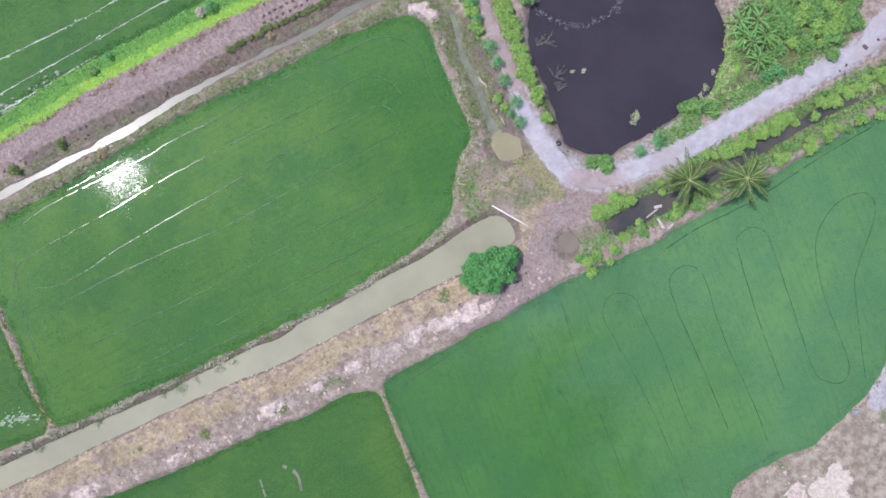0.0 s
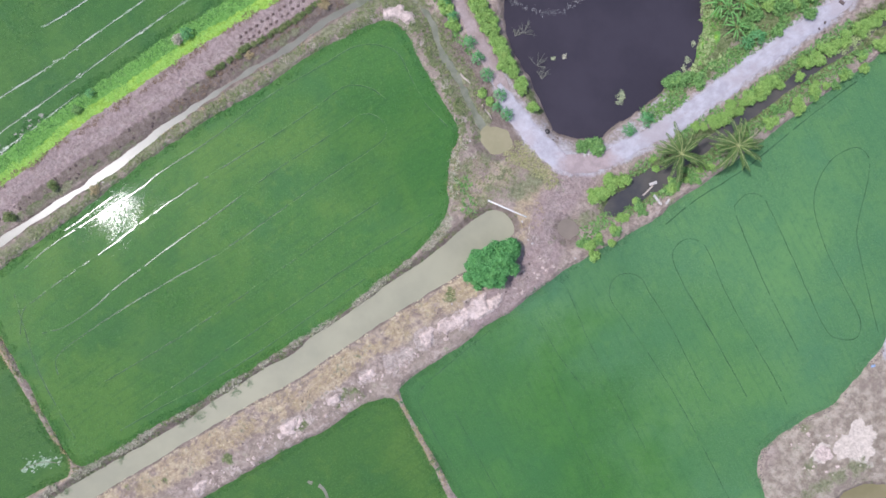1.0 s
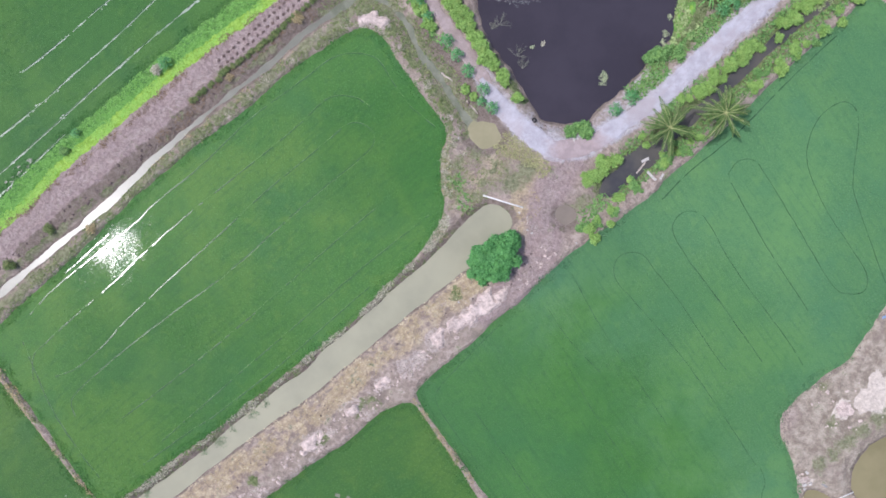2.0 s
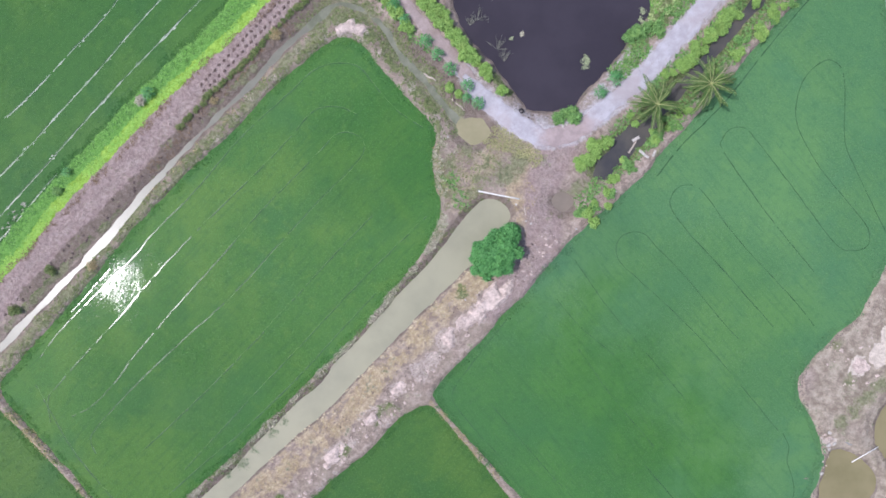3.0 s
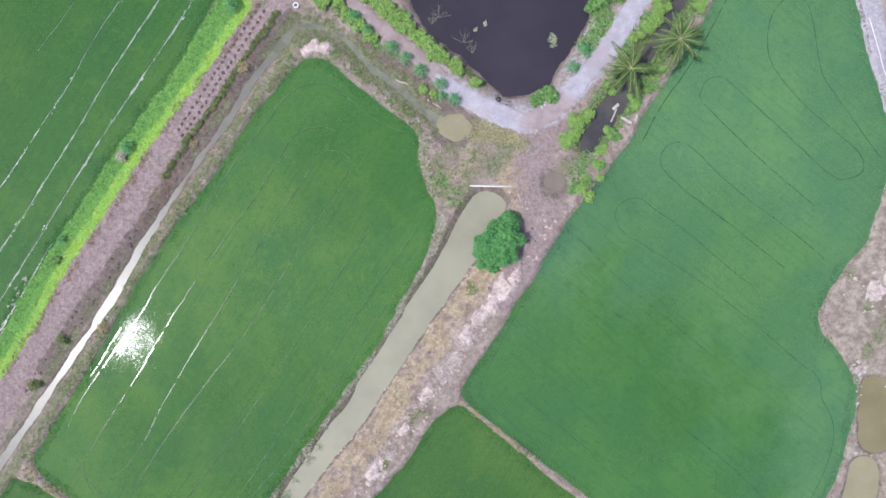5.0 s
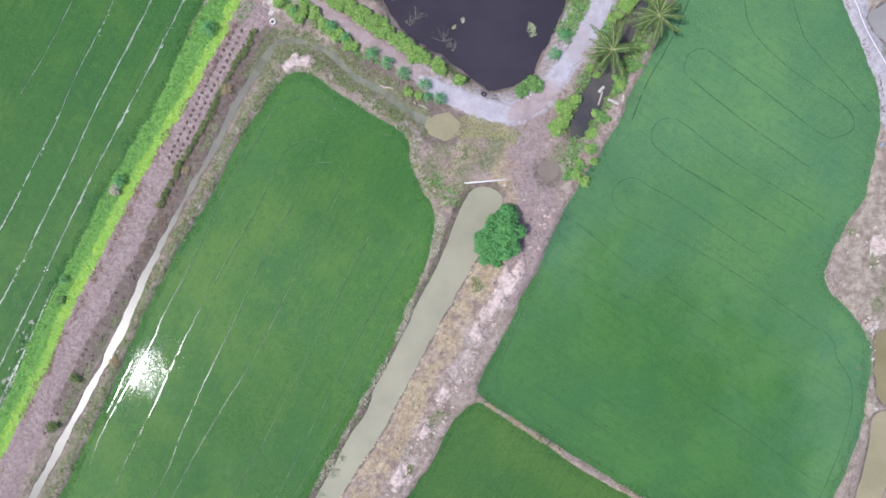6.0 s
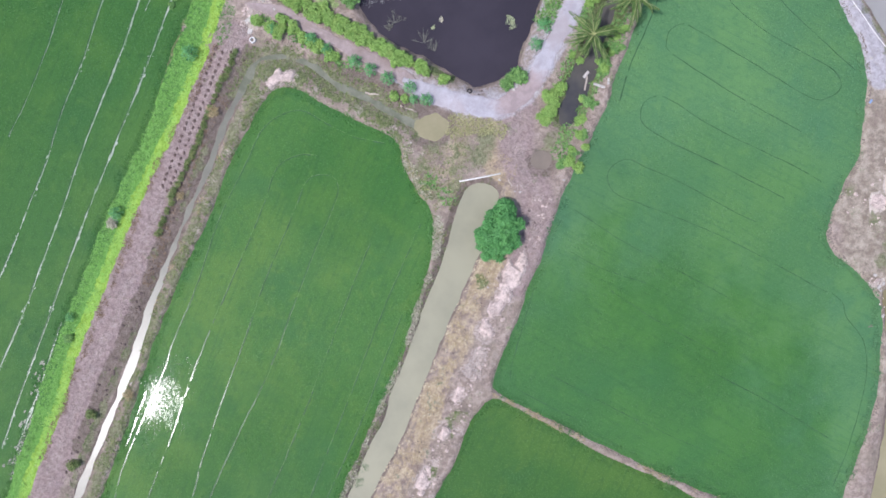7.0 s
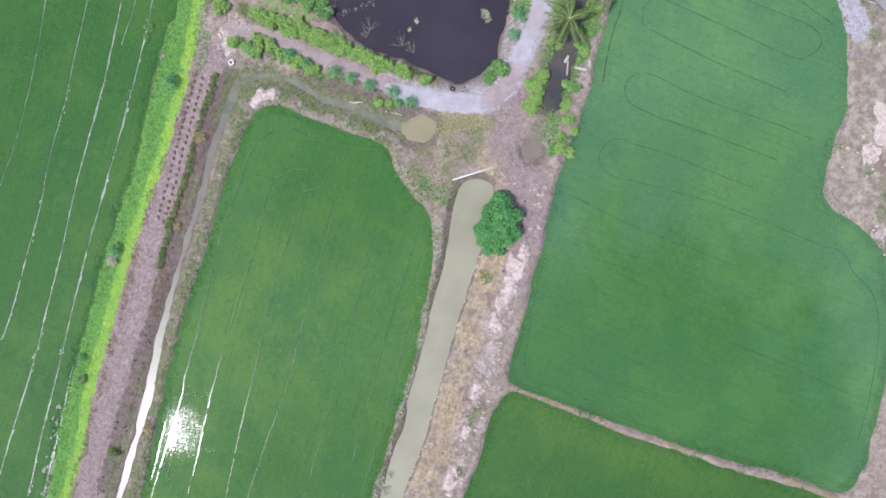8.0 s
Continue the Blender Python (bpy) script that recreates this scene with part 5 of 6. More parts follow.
spots += [(14.7, 19.8, 1.05), (16.6, 20.2, 1.35), (17.0, 20.0, 1.0), (15.5, 20.4, 0.9), (25.0, 32.6, 1.2), (23.9, 32.0, 1.0), (24.5, 32.7, 1.0), (26.1, 33.6, 0.9), (-2.9, 37.6, 1.3), (-4.4, 39.4, 1.3), (-2.4, 39.0, 1.2),
          (-6.4, 41.2, 1.2), (-4.2, 41.4, 1.2), (-1.8, 41.2, 1.0), (-26.4, 45.2, 0.7), (-27.2, 44.2, 0.55), (-54.6, 3.4, 0.7)]
plant([green(0), green(1), green(2), green(3)], spots, "bushes on the banks")
rng = np.random.default_rng(77)
THICKET = Area([(29.0, 52.5), (28.6, 48.6), (31.0, 45.8), (31.6, 41.6), (35.0, 43.6), (38.4, 47.0), (40.6, 50.4), (40.8, 54.8), (37.0, 60.0), (31.0, 59.0)])
spots = []
for x, y in scatter(THICKET, 1.2, rng):
    if math.hypot(x - 34.4, y - 44.6) > 1.2:
        spots.append((x, y, 0.7 + 0.8 * rng.random() ** 2))
plant([green(4), green(7), green(5), lime(13), green(8)], spots, "thicket between pond and road")
plant([broad(0), broad(1), broad(2)],
      [(-4.7, 28.8, 1.0), (-2.9, 27.1, 0.95), (-1.0, 25.2, 1.05), (1.6, 23.1, 0.95), (3.3, 20.8, 0.95), (1.7, 21.4, 0.75), (22.1, 25.9, 1.15), (20.3, 23.7, 1.0),
       (-26.4, 36.6, 1.2), (-7.9, 31.6, 0.9), (-9.6, 33.6, 1.0), (-14.4, 36.6, 0.85), (33.6, 41.4, 1.2), (32.3, 40.3, 1.0)], "cassava plants by the path")


def broad_tree():
    """The round shade tree on the canal bank."""
    rng = np.random.default_rng(9)
    root = new("tree")
    tagged(root, "dense bright green broad-leaved tree on the canal bank", "tree")
    base = Vector((7.9, -0.7, at_height(7.9, -0.7) - 0.1))
    root.matrix_basis = Matrix.Translation(base)
    along, across = Vector((0.64, 0.77, 0)), Vector((0.77, -0.64, 0))
    lobes, tips = [], []
    while len(lobes) < 80:
        s, w = rng.uniform(-1, 1), rng.uniform(-1, 1)
        if s * s + w * w > 1.0:
            continue
        c = Vector((-0.15, 0.9, 0)) + along * s * 4.1 + across * w * 2.2 * (1.1 - 0.2 * s)
        r = rng.uniform(0.35, 0.95)
        z = 1.2 + 1.7 * math.sqrt(max(0, 1 - s * s - w * w)) + rng.uniform(-0.7, 0.7)
        lobes.append((c.x, c.y, z, r, r, r * 0.8))
        if len(lobes) % 5 == 0:
            tips.append(Vector((c.x, c.y, z)))
    p, nrm = dome(lobes, 4200, rng, -0.3)
    verts, faces = rosettes(p, nrm, 0.36, 0.17, 5, rng, 0.2)
    mesh_part("crown", raw_mesh("crown", verts, faces), M_TREE, root)
    bm = bmesh.new()
    fork = Vector((0.0, 0.25, 0.7))
    tube(bm, [(0, 0, -0.2), (0.05, 0.02, 0.4), fork], [0.3, 0.22, 0.19], 10)
    part("trunk", bm, M_BARK, root, round_faces=True)
    for tip in tips:
        bm = bmesh.new()
        tube(bm, [fork * 0.97, fork.lerp(tip, 0.5) + Vector((0, 0, 0.3)), tip], [0.12, 0.075, 0.025], 6)
        part("limb", bm, M_BARK, root)


broad_tree()


def coconut_palm(base, lean, tall, fronds, length, seed):
    rng = np.random.default_rng(seed)
    root = new("coconut_palm")
    tagged(root, "young coconut palm with arching feathery fronds on the ditch bank", "palm tree", "palms on the ditch bank")
    root.matrix_basis = Matrix.Translation((base[0], base[1], at_height(*base) - 0.1))
    bm = bmesh.new()
    path = [Vector((lean[0] * t * t, lean[1] * t * t, tall * t)) for t in np.linspace(0, 1, 9)]
    tube(bm, path, [0.24 - 0.012 * k + (0.015 if k % 2 else 0) for k in range(9)], 10)
    part("trunk", bm, M_BARK, root, round_faces=True)
    top = path[-1]
    for k in range(fronds):
        a = k * 2.39996 + rng.normal(0, 0.25)
        rise = 0.95 - 0.85 * (k / fronds) + rng.normal(0, 0.18)
        curl = rng.normal(0, 0.02)
        size = length * (0.72 + 0.35 * min(1, k / fronds * 1.8)) * rng.uniform(0.75, 1.12)
        out = Vector((math.cos(a), math.sin(a), 0))
        side = Vector((-math.sin(a), math.cos(a), 0))
        spine, p, angle = [top.copy()], top.copy(), rise
        for j in range(12):
            p = p + (out * math.cos(angle) + Vector((0, 0, math.sin(angle)))) * size / 12
            out = Matrix.Rotation(curl, 3, "Z") @ out
            angle -= (0.075 + 0.012 * j) * (1.1 if rise > 0.4 else 0.7)
            spine.append(p.copy())
        bm = bmesh.new()
        for j in range(1, 12):
            for sub in range(4):
                t = sub / 4
                at = spine[j].lerp(spine[j + 1], t)
                way = (spine[j + 1] - spine[j]).normalized()
                u = (j + t) / 12
                ll = 0.74 * math.sin(math.pi * min(1, 0.22 + u * 0.74)) ** 0.8 * size / 3.8
                for s in (-1, 1):
                    if rng.random() < 0.08:
                        continue
                    drop = rng.uniform(0.1, 0.6)
                    d = (side * s * 0.5 + way * 0.85 - Vector((0, 0, drop))).normalized()
                    tip = at + d * ll * rng.uniform(0.75, 1.15) - Vector((0, 0, 0.08))
                    w = way * 0.055
                    mid = at + d * ll * 0.45
                    bm.faces.new([bm.verts.new(v) for v in (at, mid - w, tip, mid + w)])
        frond = part("frond", bm, M_PALM, root)
        bm = bmesh.new()
        tube(bm, spine, [0.045 - 0.0032 * j for j in range(13)], 5)
        part("midrib", bm, M_RACHIS, frond, "yellow-green midrib")
    return root


coconut_palm((27.1, 22.1), (0.3, -0.1), 4.6, 30, 4.2, 5)
coconut_palm((34.6, 24.5), (-0.4, 0.7), 5.0, 27, 4.6, 11)


def banana_plant(x, y, tall, leaves, seed):
    rng = np.random.default_rng(seed)
    root = new("banana_plant")
    tagged(root, "banana plant with long arching green leaves by the pond", "banana plant", "banana plants by the pond")
    root.matrix_basis = Matrix.Translation((x, y, max(at_height(x, y), 0) - 0.1))
    bm = bmesh.new()
    tube(bm, [(0, 0, 0), (0.03, 0, tall * 0.5), (0, 0, tall)], [0.17, 0.14, 0.09], 9)
    part("stem", bm, M_STEM, root, round_faces=True)
    for k in range(leaves):
        a = k * 2.39996 + rng.normal(0, 0.15)
        out, side = Vector((math.cos(a), math.sin(a), 0)), Vector((-math.sin(a), math.cos(a), 0))
        size, angle = rng.uniform(1.8, 3.0), rng.uniform(0.35, 1.0)
        p = Vector((0, 0, tall * 0.97))
        bm = bmesh.new()
        rows = []
        steps = 14
        for j in range(steps + 1):
            u = j / steps
            w = 0.0 if u < 0.12 else 0.115 * math.sin(math.pi * min(1, (u - 0.1) * 1.08)) ** 0.6
            w = max(w, 0.012)
            fold = Vector((0, 0, 0.35 * w))
            rows.append([bm.verts.new(p + side * w + fold), bm.verts.new(p), bm.verts.new(p - side * w + fold)])
            p = p + (out * math.cos(angle) + Vector((0, 0, math.sin(angle)))) * size / steps
            angle -= 0.125
        for j, (r0, r1) in enumerate(zip(rows, rows[1:])):
            for s in (0, 1):
                if j > 3 and rng.random() < 0.12:
                    continue
                bm.faces.new((r0[s], r1[s], r1[s + 1], r0[s + 1]))
        blade = part("leaf", bm, M_BANANA, root)
        bm = bmesh.new()
        tube(bm, [Vector((0, 0, tall * 0.95)), Vector((0, 0, tall * 0.97)) + out * 0.5 + Vector((0, 0, 0.35))], [0.04, 0.025], 5)
        part("leaf_stalk", bm, M_STEM, blade)


for k, (x, y, tall) in enumerate([(28.2, 43.4, 2.6), (25.6, 45.6, 2.2), (30.0, 41.5, 2.2), (26.9, 43.9, 2.4), (25.9, 48.0, 2.6), (27.6, 46.4, 2.8), (29.6, 45.2, 2.0)]):
    banana_plant(x, y, tall, 11, 90 + k)


# ---- grass, weeds and straw ----
def tufts(name, material, label, category, areas, seed, length, width, per, lean, droop=0.2, shy=0.0):
    """Uncountable tufts of blades: areas are (outline, pitch)."""
    rng = np.random.default_rng(seed)
    spots = []
    for area, pitch in areas:
        lo, hi = np.maximum(area.low - 2, -80), np.minimum(area.high + 2, 80)
        gx, gy = np.meshgrid(np.arange(lo[0], hi[0], pitch), np.arange(lo[1], hi[1], pitch))
        q = np.column_stack([gx.ravel(), gy.ravel()]) + (rng.random((gx.size, 2)) - 0.5) * pitch * 1.6
        d = area.far(q) + (value_noise(q, 1.7, 1) - 0.5) * 1.4
        q = q[d < 0]
        q = q[value_noise(q, 2.1, 2) * 0.7 + value_noise(q, 0.6, 0) * 0.3 > shy]
        spots.append(q)
    q = np.vstack(spots)
    if material is M_SCRUB:
        q = q[q[:, 1] > q[:, 0] * 1.12 - 5.5]
    for area in FIELDS:
        q = q[area.far(q, 1.0) > 0.1]
    for area in (A_ROAD, A_PATH):
        q = q[area.far(q, 1.0) > 0.0]
    for area, level, slope in WATERS:
        q = q[area.far(q, 1.0) > 0.05]
    feet = np.column_stack([q, height(q) - 0.02])
    verts, faces = blades((feet, 0.6 + 0.7 * rng.random(len(q))), length, width, lean, per, rng, droop)
    return tagged(mesh_part(name, raw_mesh(name, verts, faces), material), label, category, kind="stuff")


tufts("lime_grass", M_GRASS, "lush lime-yellow grass strip along the field edge", "grass", [(Area(GRASS_CORE, 0.9), 0.22), (Area(GRASS_CORE[7:], 1.3), 0.26)], 1, 0.28, 0.1, 6, (1.0, 1.48), 0.05, 0.1)
tufts("fresh_grass", M_FRESH, "mid-green grass between the lime strip and the rice", "grass",
      [(Area([(x - 0.75, y + 0.68) for x, y in GRASS], 2.6), 0.26)], 18, 0.26, 0.1, 6, (1.0, 1.48), 0.05, 0.12)
tufts("edge_weeds", M_RICE_WEST, "low fresh green weeds between grass strip and rice", "weeds",
      [(Area([(-13.2, 57.0), (-20.0, 47.4), (-26.5, 38.8), (-35.2, 28.0), (-45.5, 16.8), (-55.0, 5.4), (-65.6, -9.8)], 3.2), 0.34),
       (Area([(-16.5, 46.8), (-19.8, 41.8), (-22.0, 38.2)], 2.2), 0.36)], 2, 0.26, 0.1, 6, (0.9, 1.45), 0.1, 0.16)
tufts("russet_stalks", M_RUSSET, "rust-brown dead stalks along the earth track", "dead stalks",
      [(Area([(-22.9, 36.7), (-28.5, 30.3), (-33.8, 25.1), (-38.9, 18.8), (-44.8, 11.2), (-50.4, 4.2), (-55.6, -2.0), (-63.0, -11.4)], 0.6), 0.3),
       (Area([(-24.4, 29.2), (-30.0, 22.8), (-35.4, 16.0), (-42.0, 7.4)], 1.2), 0.4)], 3, 0.36, 0.07, 6, (0.6, 1.4), 0.2, 0.2)
tufts("ditch_weeds", M_WEED, "olive and yellowish weeds on the ditch banks", "weeds",
      [(Area([(-58.0, -16.6), (-49.0, -6.8), (-40.5, 4.6), (-32.0, 14.8), (-24.0, 24.2), (-19.6, 28.6)], 1.4), 0.6),
       (Area(DITCH_BEND, 3.6), 0.4), (Band(A_WEST, 0.2, 1.5), 0.45), (Area(DITCH_EAST, 4.6), 0.42), (Area([(4.5, 12.5), (1.5, 12.0), (1.0, 8.0), (3.0, 7.5)], 5.0), 0.75),
       (Area([(24.0, 28.0), (29.0, 35.0), (36.0, 43.0), (41.0, 50.0)], 3.4), 0.42),
       (Area([(26.8, 37.0), (27.0, 41.5), (25.0, 46.0)], 3.0), 0.3)], 4, 0.32, 0.09, 6, (0.4, 1.3), 0.2, 0.32)
tufts("bank_weeds", M_BUSH, "leafy green weeds under the hedges and along the ditch", "weeds",
      [(Area([(19.0, 8.6), (23.0, 12.4), (28.0, 17.2), (33.0, 23.6), (38.5, 31.2), (44.0, 38.6), (49.0, 44.8)], 1.9), 0.36), (Area([(28.0, 26.4), (34.0, 32.8), (40.0, 39.8), (47.0, 48.0)], 2.0), 0.34),
       (Area([(21.0, 16.4), (26.0, 22.4), (29.0, 26.4)], 1.0), 0.4), (Area([(23.0, 27.0), (28.0, 33.4), (34.0, 40.6), (40.0, 47.6)], 2.6), 0.28), (Area([(-15.0, 38.2), (-8.0, 31.0), (-4.0, 28.4)], 1.4), 0.4),
       (Area([(0.4, 9.6), (2.4, 6.6)], 1.6), 0.4), (THICKET, 0.8)],
      14, 0.42, 0.15, 6, (0.5, 1.35), 0.15, 0.22)
tufts("yellowing_grass", M_YELLOWING, "soft yellowing grass patch at the road bend", "grass", [(Area([(5.8, 16.4), (8.5, 15.6), (11.6, 14.2)], 3.2), 0.24)], 16, 0.3, 0.1, 6, (0.6, 1.4), 0.1, 0.2)
tufts("short_turf", M_TURF, "short dull grey-green turf on trampled ground", "grass",
      [(Area([(-1.6, 15.0), (1.2, 14.6), (5.8, 14.4), (9.6, 13.4), (6.4, 9.6), (4.0, 8.4), (1.0, 5.4), (-0.8, 8.6), (-1.6, 12.0)]), 0.42), (Band(A_BEND, 0.1, 1.5), 0.34),
       (Area([(67.0, 2.6), (68.0, 8.4), (67.3, 12.4), (66.2, 16.4)], 1.0), 0.3)], 19, 0.2, 0.06, 5, (0.7, 1.4), 0.1, 0.36)
tufts("bleached_grass", M_BLEACHED, "bleached grey-white grass along the canal rim", "grass",
      [(Area([(-62.0, -71.0), (-46.0, -53.0), (-39.2, -45.2), (-36.2, -42.2), (-30.4, -35.8), (-23.9, -28.6), (-18.8, -22.6), (-12.9, -15.7), (-10.2, -12.3), (-7.6, -8.6), (-5.2, -5.2), (-2.4, -1.2), (-0.7, 2.2), (0.0, 4.6)], 0.5), 0.2),
       (Area([(-2.0, 13.8), (-1.2, 9.6), (0.4, 6.2)], 1.0), 0.3), (Area([(0.8, 13.6), (-1.4, 15.6)], 1.4), 0.45)], 17, 0.32, 0.08, 6, (0.6, 1.45), 0.1, 0.12)
tufts("bank_scrub", M_SCRUB, "grey-olive scrub on the narrow canal dike", "weeds", [(Band(A_CANAL, 0.1, 1.3, (-64, -72), (0, 3)), 0.26)], 23, 0.26, 0.08, 5, (0.6, 1.4), 0.1, 0.2)
tufts("straw_litter", M_DRY, "dry straw and dead grass littering the canal bank", "straw",
      [(STRAW_BELT, 0.4), (Area([(0.4, -21.8), (4.0, -25.2), (8.2, -29.3), (12.9, -33.7), (21.9, -41.4), (31.0, -49.6), (36.6, -54.8)], 0.7), 0.24), (Area([(-40.0, -44.9), (-44.9, -40.9), (-49.8, -36.6), (-53.0, -33.8), (-60.8, -26.2)], 0.7), 0.24), (Area([(-2.2, 14.6), (-1.4, 10.4), (0.0, 6.4), (-0.4, 2.0)], 1.2), 0.4), (Area([(-20.4, -21.9), (-9.2, -8.6), (-3.2, -0.6)], 0.9), 0.5),
       (Area([(9.0, 11.0), (11.0, 8.0)], 4.0), 0.5), (Area([(-43.0, 2.8), (-35.0, 12.6), (-26.0, 23.2)], 1.2), 0.5)], 5, 0.34, 0.05, 5, (0.9, 1.5), 0.05, 0.4)
tufts("pond_creeper", M_ALGAE, "pale yellow-green creeper hanging over the pond edge", "weeds",
      [(Area([(26.6, 35.2), (27.2, 38.6), (26.4, 42.4), (25.2, 45.4)], 1.8), 0.28), (Area([(27.0, 35.6), (29.6, 37.4)], 1.0), 0.3)], 6, 0.4, 0.2, 6, (0.9, 1.5), 0.1, 0.2)


# ---- soil clods and heaps ----
def clods(name, material, label, areas, seed, low, high):
    """Uncountable lumps, each an uneven eight-cornered stone shape."""
    rng = np.random.default_rng(seed)
    spots = []
    for area, pitch in areas:
        lo, hi = np.maximum(area.low - 1, -80), np.minimum(area.high + 1, 80)
        gx, gy = np.meshgrid(np.arange(lo[0], hi[0], pitch), np.arange(lo[1], hi[1], pitch))
        q = np.column_stack([gx.ravel(), gy.ravel()]) + (rng.random((gx.size, 2)) - 0.5) * pitch * 1.8
        q = q[area.far(q) < 0]
        q = q[np.minimum.reduce([f.far(q) for f in FIELDS]) > 0.3]
        if material is M_CLOD:
            q = q[q[:, 1] < q[:, 0] * 1.12 - 5.5]
        spots.append(q[value_noise(q, 1.4, 1) > 0.45])
    q = np.vstack(spots)
    n = len(q)
    size = low + (high - low) * rng.random(n) ** 2
    shape = np.array([(-1, -1, 0), (1, -1, 0), (1, 1, 0), (-1, 1, 0), (-0.55, -0.6, 1), (0.6, -0.5, 1), (0.5, 0.6, 1), (-0.6, 0.5, 1)], float)
    turn = rng.random(n) * 6.283
    local = shape[None] * size[:, None, None] * (0.75 + 0.5 * rng.random((n, 8, 3))) * np.array([0.55, 0.4, 0.4])
    c, s = np.cos(turn)[:, None], np.sin(turn)[:, None]
    x, y = local[..., 0] * c - local[..., 1] * s, local[..., 0] * s + local[..., 1] * c
    z = height(q)[:, None] + local[..., 2] - 0.03
    verts = np.stack([q[:, :1] + x, q[:, 1:] + y, z], 2).reshape(-1, 3)
    box = np.array([(4, 5, 6, 7), (0, 1, 5, 4), (1, 2, 6, 5), (2, 3, 7, 6), (3, 0, 4, 7)])
    faces = (np.arange(n)[:, None, None] * 8 + box[None]).reshape(-1, 4)
    return tagged(mesh_part(name, raw_mesh(name, verts, faces), material), label, "clods", kind="stuff")


clods("straw_clods", M_CLOD, "straw-coloured clods along the canal edge", [(Band(A_CANAL, 0.05, 0.5), 0.22), (STRAW_BELT, 0.7)], 11, 0.08, 0.26)
clods("earth_clods", M_HEAP, "pale crumbled earth clods on the bank", [(PALE_BELT, 0.75), (Area([(57.0, -12.0), (60.0, -8.0), (62.0, -14.0)], 6.0), 1.0),
      (Area([(-15.6, 29.9), (-17.4, 29.4)], 2.0), 0.6), (Area([(-15.0, 41.6), (-17.6, 38.6)], 2.4), 0.6), (Area([(56.4, -21.8), (57.0, -27.0)], 1.4), 0.6)], 12, 0.15, 0.55)
clods("dark_clods", M_DARK_SOIL, "dark turned clods beside the earth track", [(Area([(-25.0, 29.4), (-31.0, 22.4), (-38.0, 13.4), (-45.5, 3.6), (-53.0, -5.8), (-60.0, -14.0)], 1.6), 0.8),
      (Area([(-3.0, 25.0), (0.6, 20.6)], 2.2), 0.6)], 13, 0.15, 0.5)
clods("rim_clods", M_WET_CLAY, "dark crumbs of earth along the field rim", [(Band(A_EAST, 0.3, 0.65, (50, -56)), 0.13)], 21, 0.06, 0.22)
clods("bank_clods", M_DARK_SOIL, "dark damp clods strewn over the bank", [(A_BANK, 1.3)], 15, 0.1, 0.3)


def heap(x, y, r, tall, seed, material=None, label="low heap of pale dumped earth on the bank"):
    rng = np.random.default_rng(seed)
    bm = bmesh.new()
    rings = []
    for j in range(6):
        u = j / 5
        ring = []
        for k in range(18):
            a = k * 6.283 / 18
            w = 1 + 0.35 * noise.noise(Vector((math.cos(a) * 1.4 + seed, math.sin(a) * 1.4, u)))
            rr = r * (1 - u) * w + 0.02
            px, py = x + rr * math.cos(a), y + rr * math.sin(a) * 0.8
            z = at_height(px, py) - 0.06 + tall * (u ** 0.8) * (0.8 + 0.4 * rng.random()) * (1 if j else 0)
            ring.append(bm.verts.new((px, py, z)))
        rings.append(ring)
    for a, b in zip(rings, rings[1:]):
        for k in range(18):
            bm.faces.new((a[k], a[(k + 1) % 18], b[(k + 1) % 18], b[k]))
    bm.faces.new(rings[-1])
    return tagged(part("soil_mound", bm, material or M_HEAP), label, "earth heap")


for k, (x, y, r) in enumerate([(60.2, -11.4, 1.5), (-16.4, 29.8, 0.9)]):
    heap(x, y, r, 0.22, 30 + k, label="low heap of pale dumped earth")
heap(28.9, 13.4, 1.1, 0.14, 52, M_WET_MUD, "dark wet mud washed out into the rice")
heap(54.2, -28.0, 1.6, 0.22, 53, M_WET_CLAY, "brown wet clay spread at the field edge")


# ---- planting mounds on the earth track ----
def planting_mound():
    bm = bmesh.new()
    rings = []
    for r, z in ((0.42, -0.06), (0.34, 0.06), (0.24, 0.15), (0.13, 0.12), (0.05, 0.03)):
        rings.append([bm.verts.new((r * math.cos(k * 0.5236) * (1 + 0.2 * math.sin(k * 2.1)), r * math.sin(k * 0.5236) * 0.8, z + 0.02 * math.sin(k * 3.7))) for k in range(12)])
    for a, b in zip(rings, rings[1:]):
        for k in range(12):
            bm.faces.new((a[k], a[(k + 1) % 12], b[(k + 1) % 12], b[k]))
    bm.faces.new(rings[-1])
    return tagged(part("planting_mound", bm, M_MOUND), "small dark planting mound on the earth track", "mound", "planting mounds on the track")


rng = np.random.default_rng(41)
first_mound = None
for r in range(3):
    a = Vector((-22.9, 36.4)).lerp(Vector((-21.1, 35.2)), r / 2)
    b = Vector((-36.3, 19.4)).lerp(Vector((-34.7, 18.2)), r / 2)
    for k in range(23):
        p = a.lerp(b, (k + 0.25 * (r % 2)) / 23)
        x, y = p.x + rng.normal(0, 0.06), p.y + rng.normal(0, 0.06)
        m = pose(x, y, at_height(x, y) + 0.02, 0, 0, 52 + rng.normal(0, 20)) @ Matrix.Diagonal((*rng.uniform(0.55, 0.8, 2), 1, 1))
        if first_mound is None:
            first_mound = planting_mound()
            first_mound.matrix_basis = pose(x, y, at_height(x, y) + 0.02)
        else:
            copy_thing(first_mound, m)


def seedling(k):
    return lambda: shrub("seedling", M_WEED, "dark green seedling in a row beside the track", 140 + k, 0.38, 0.45, 45, 0.2, 0.08, 5, 2)


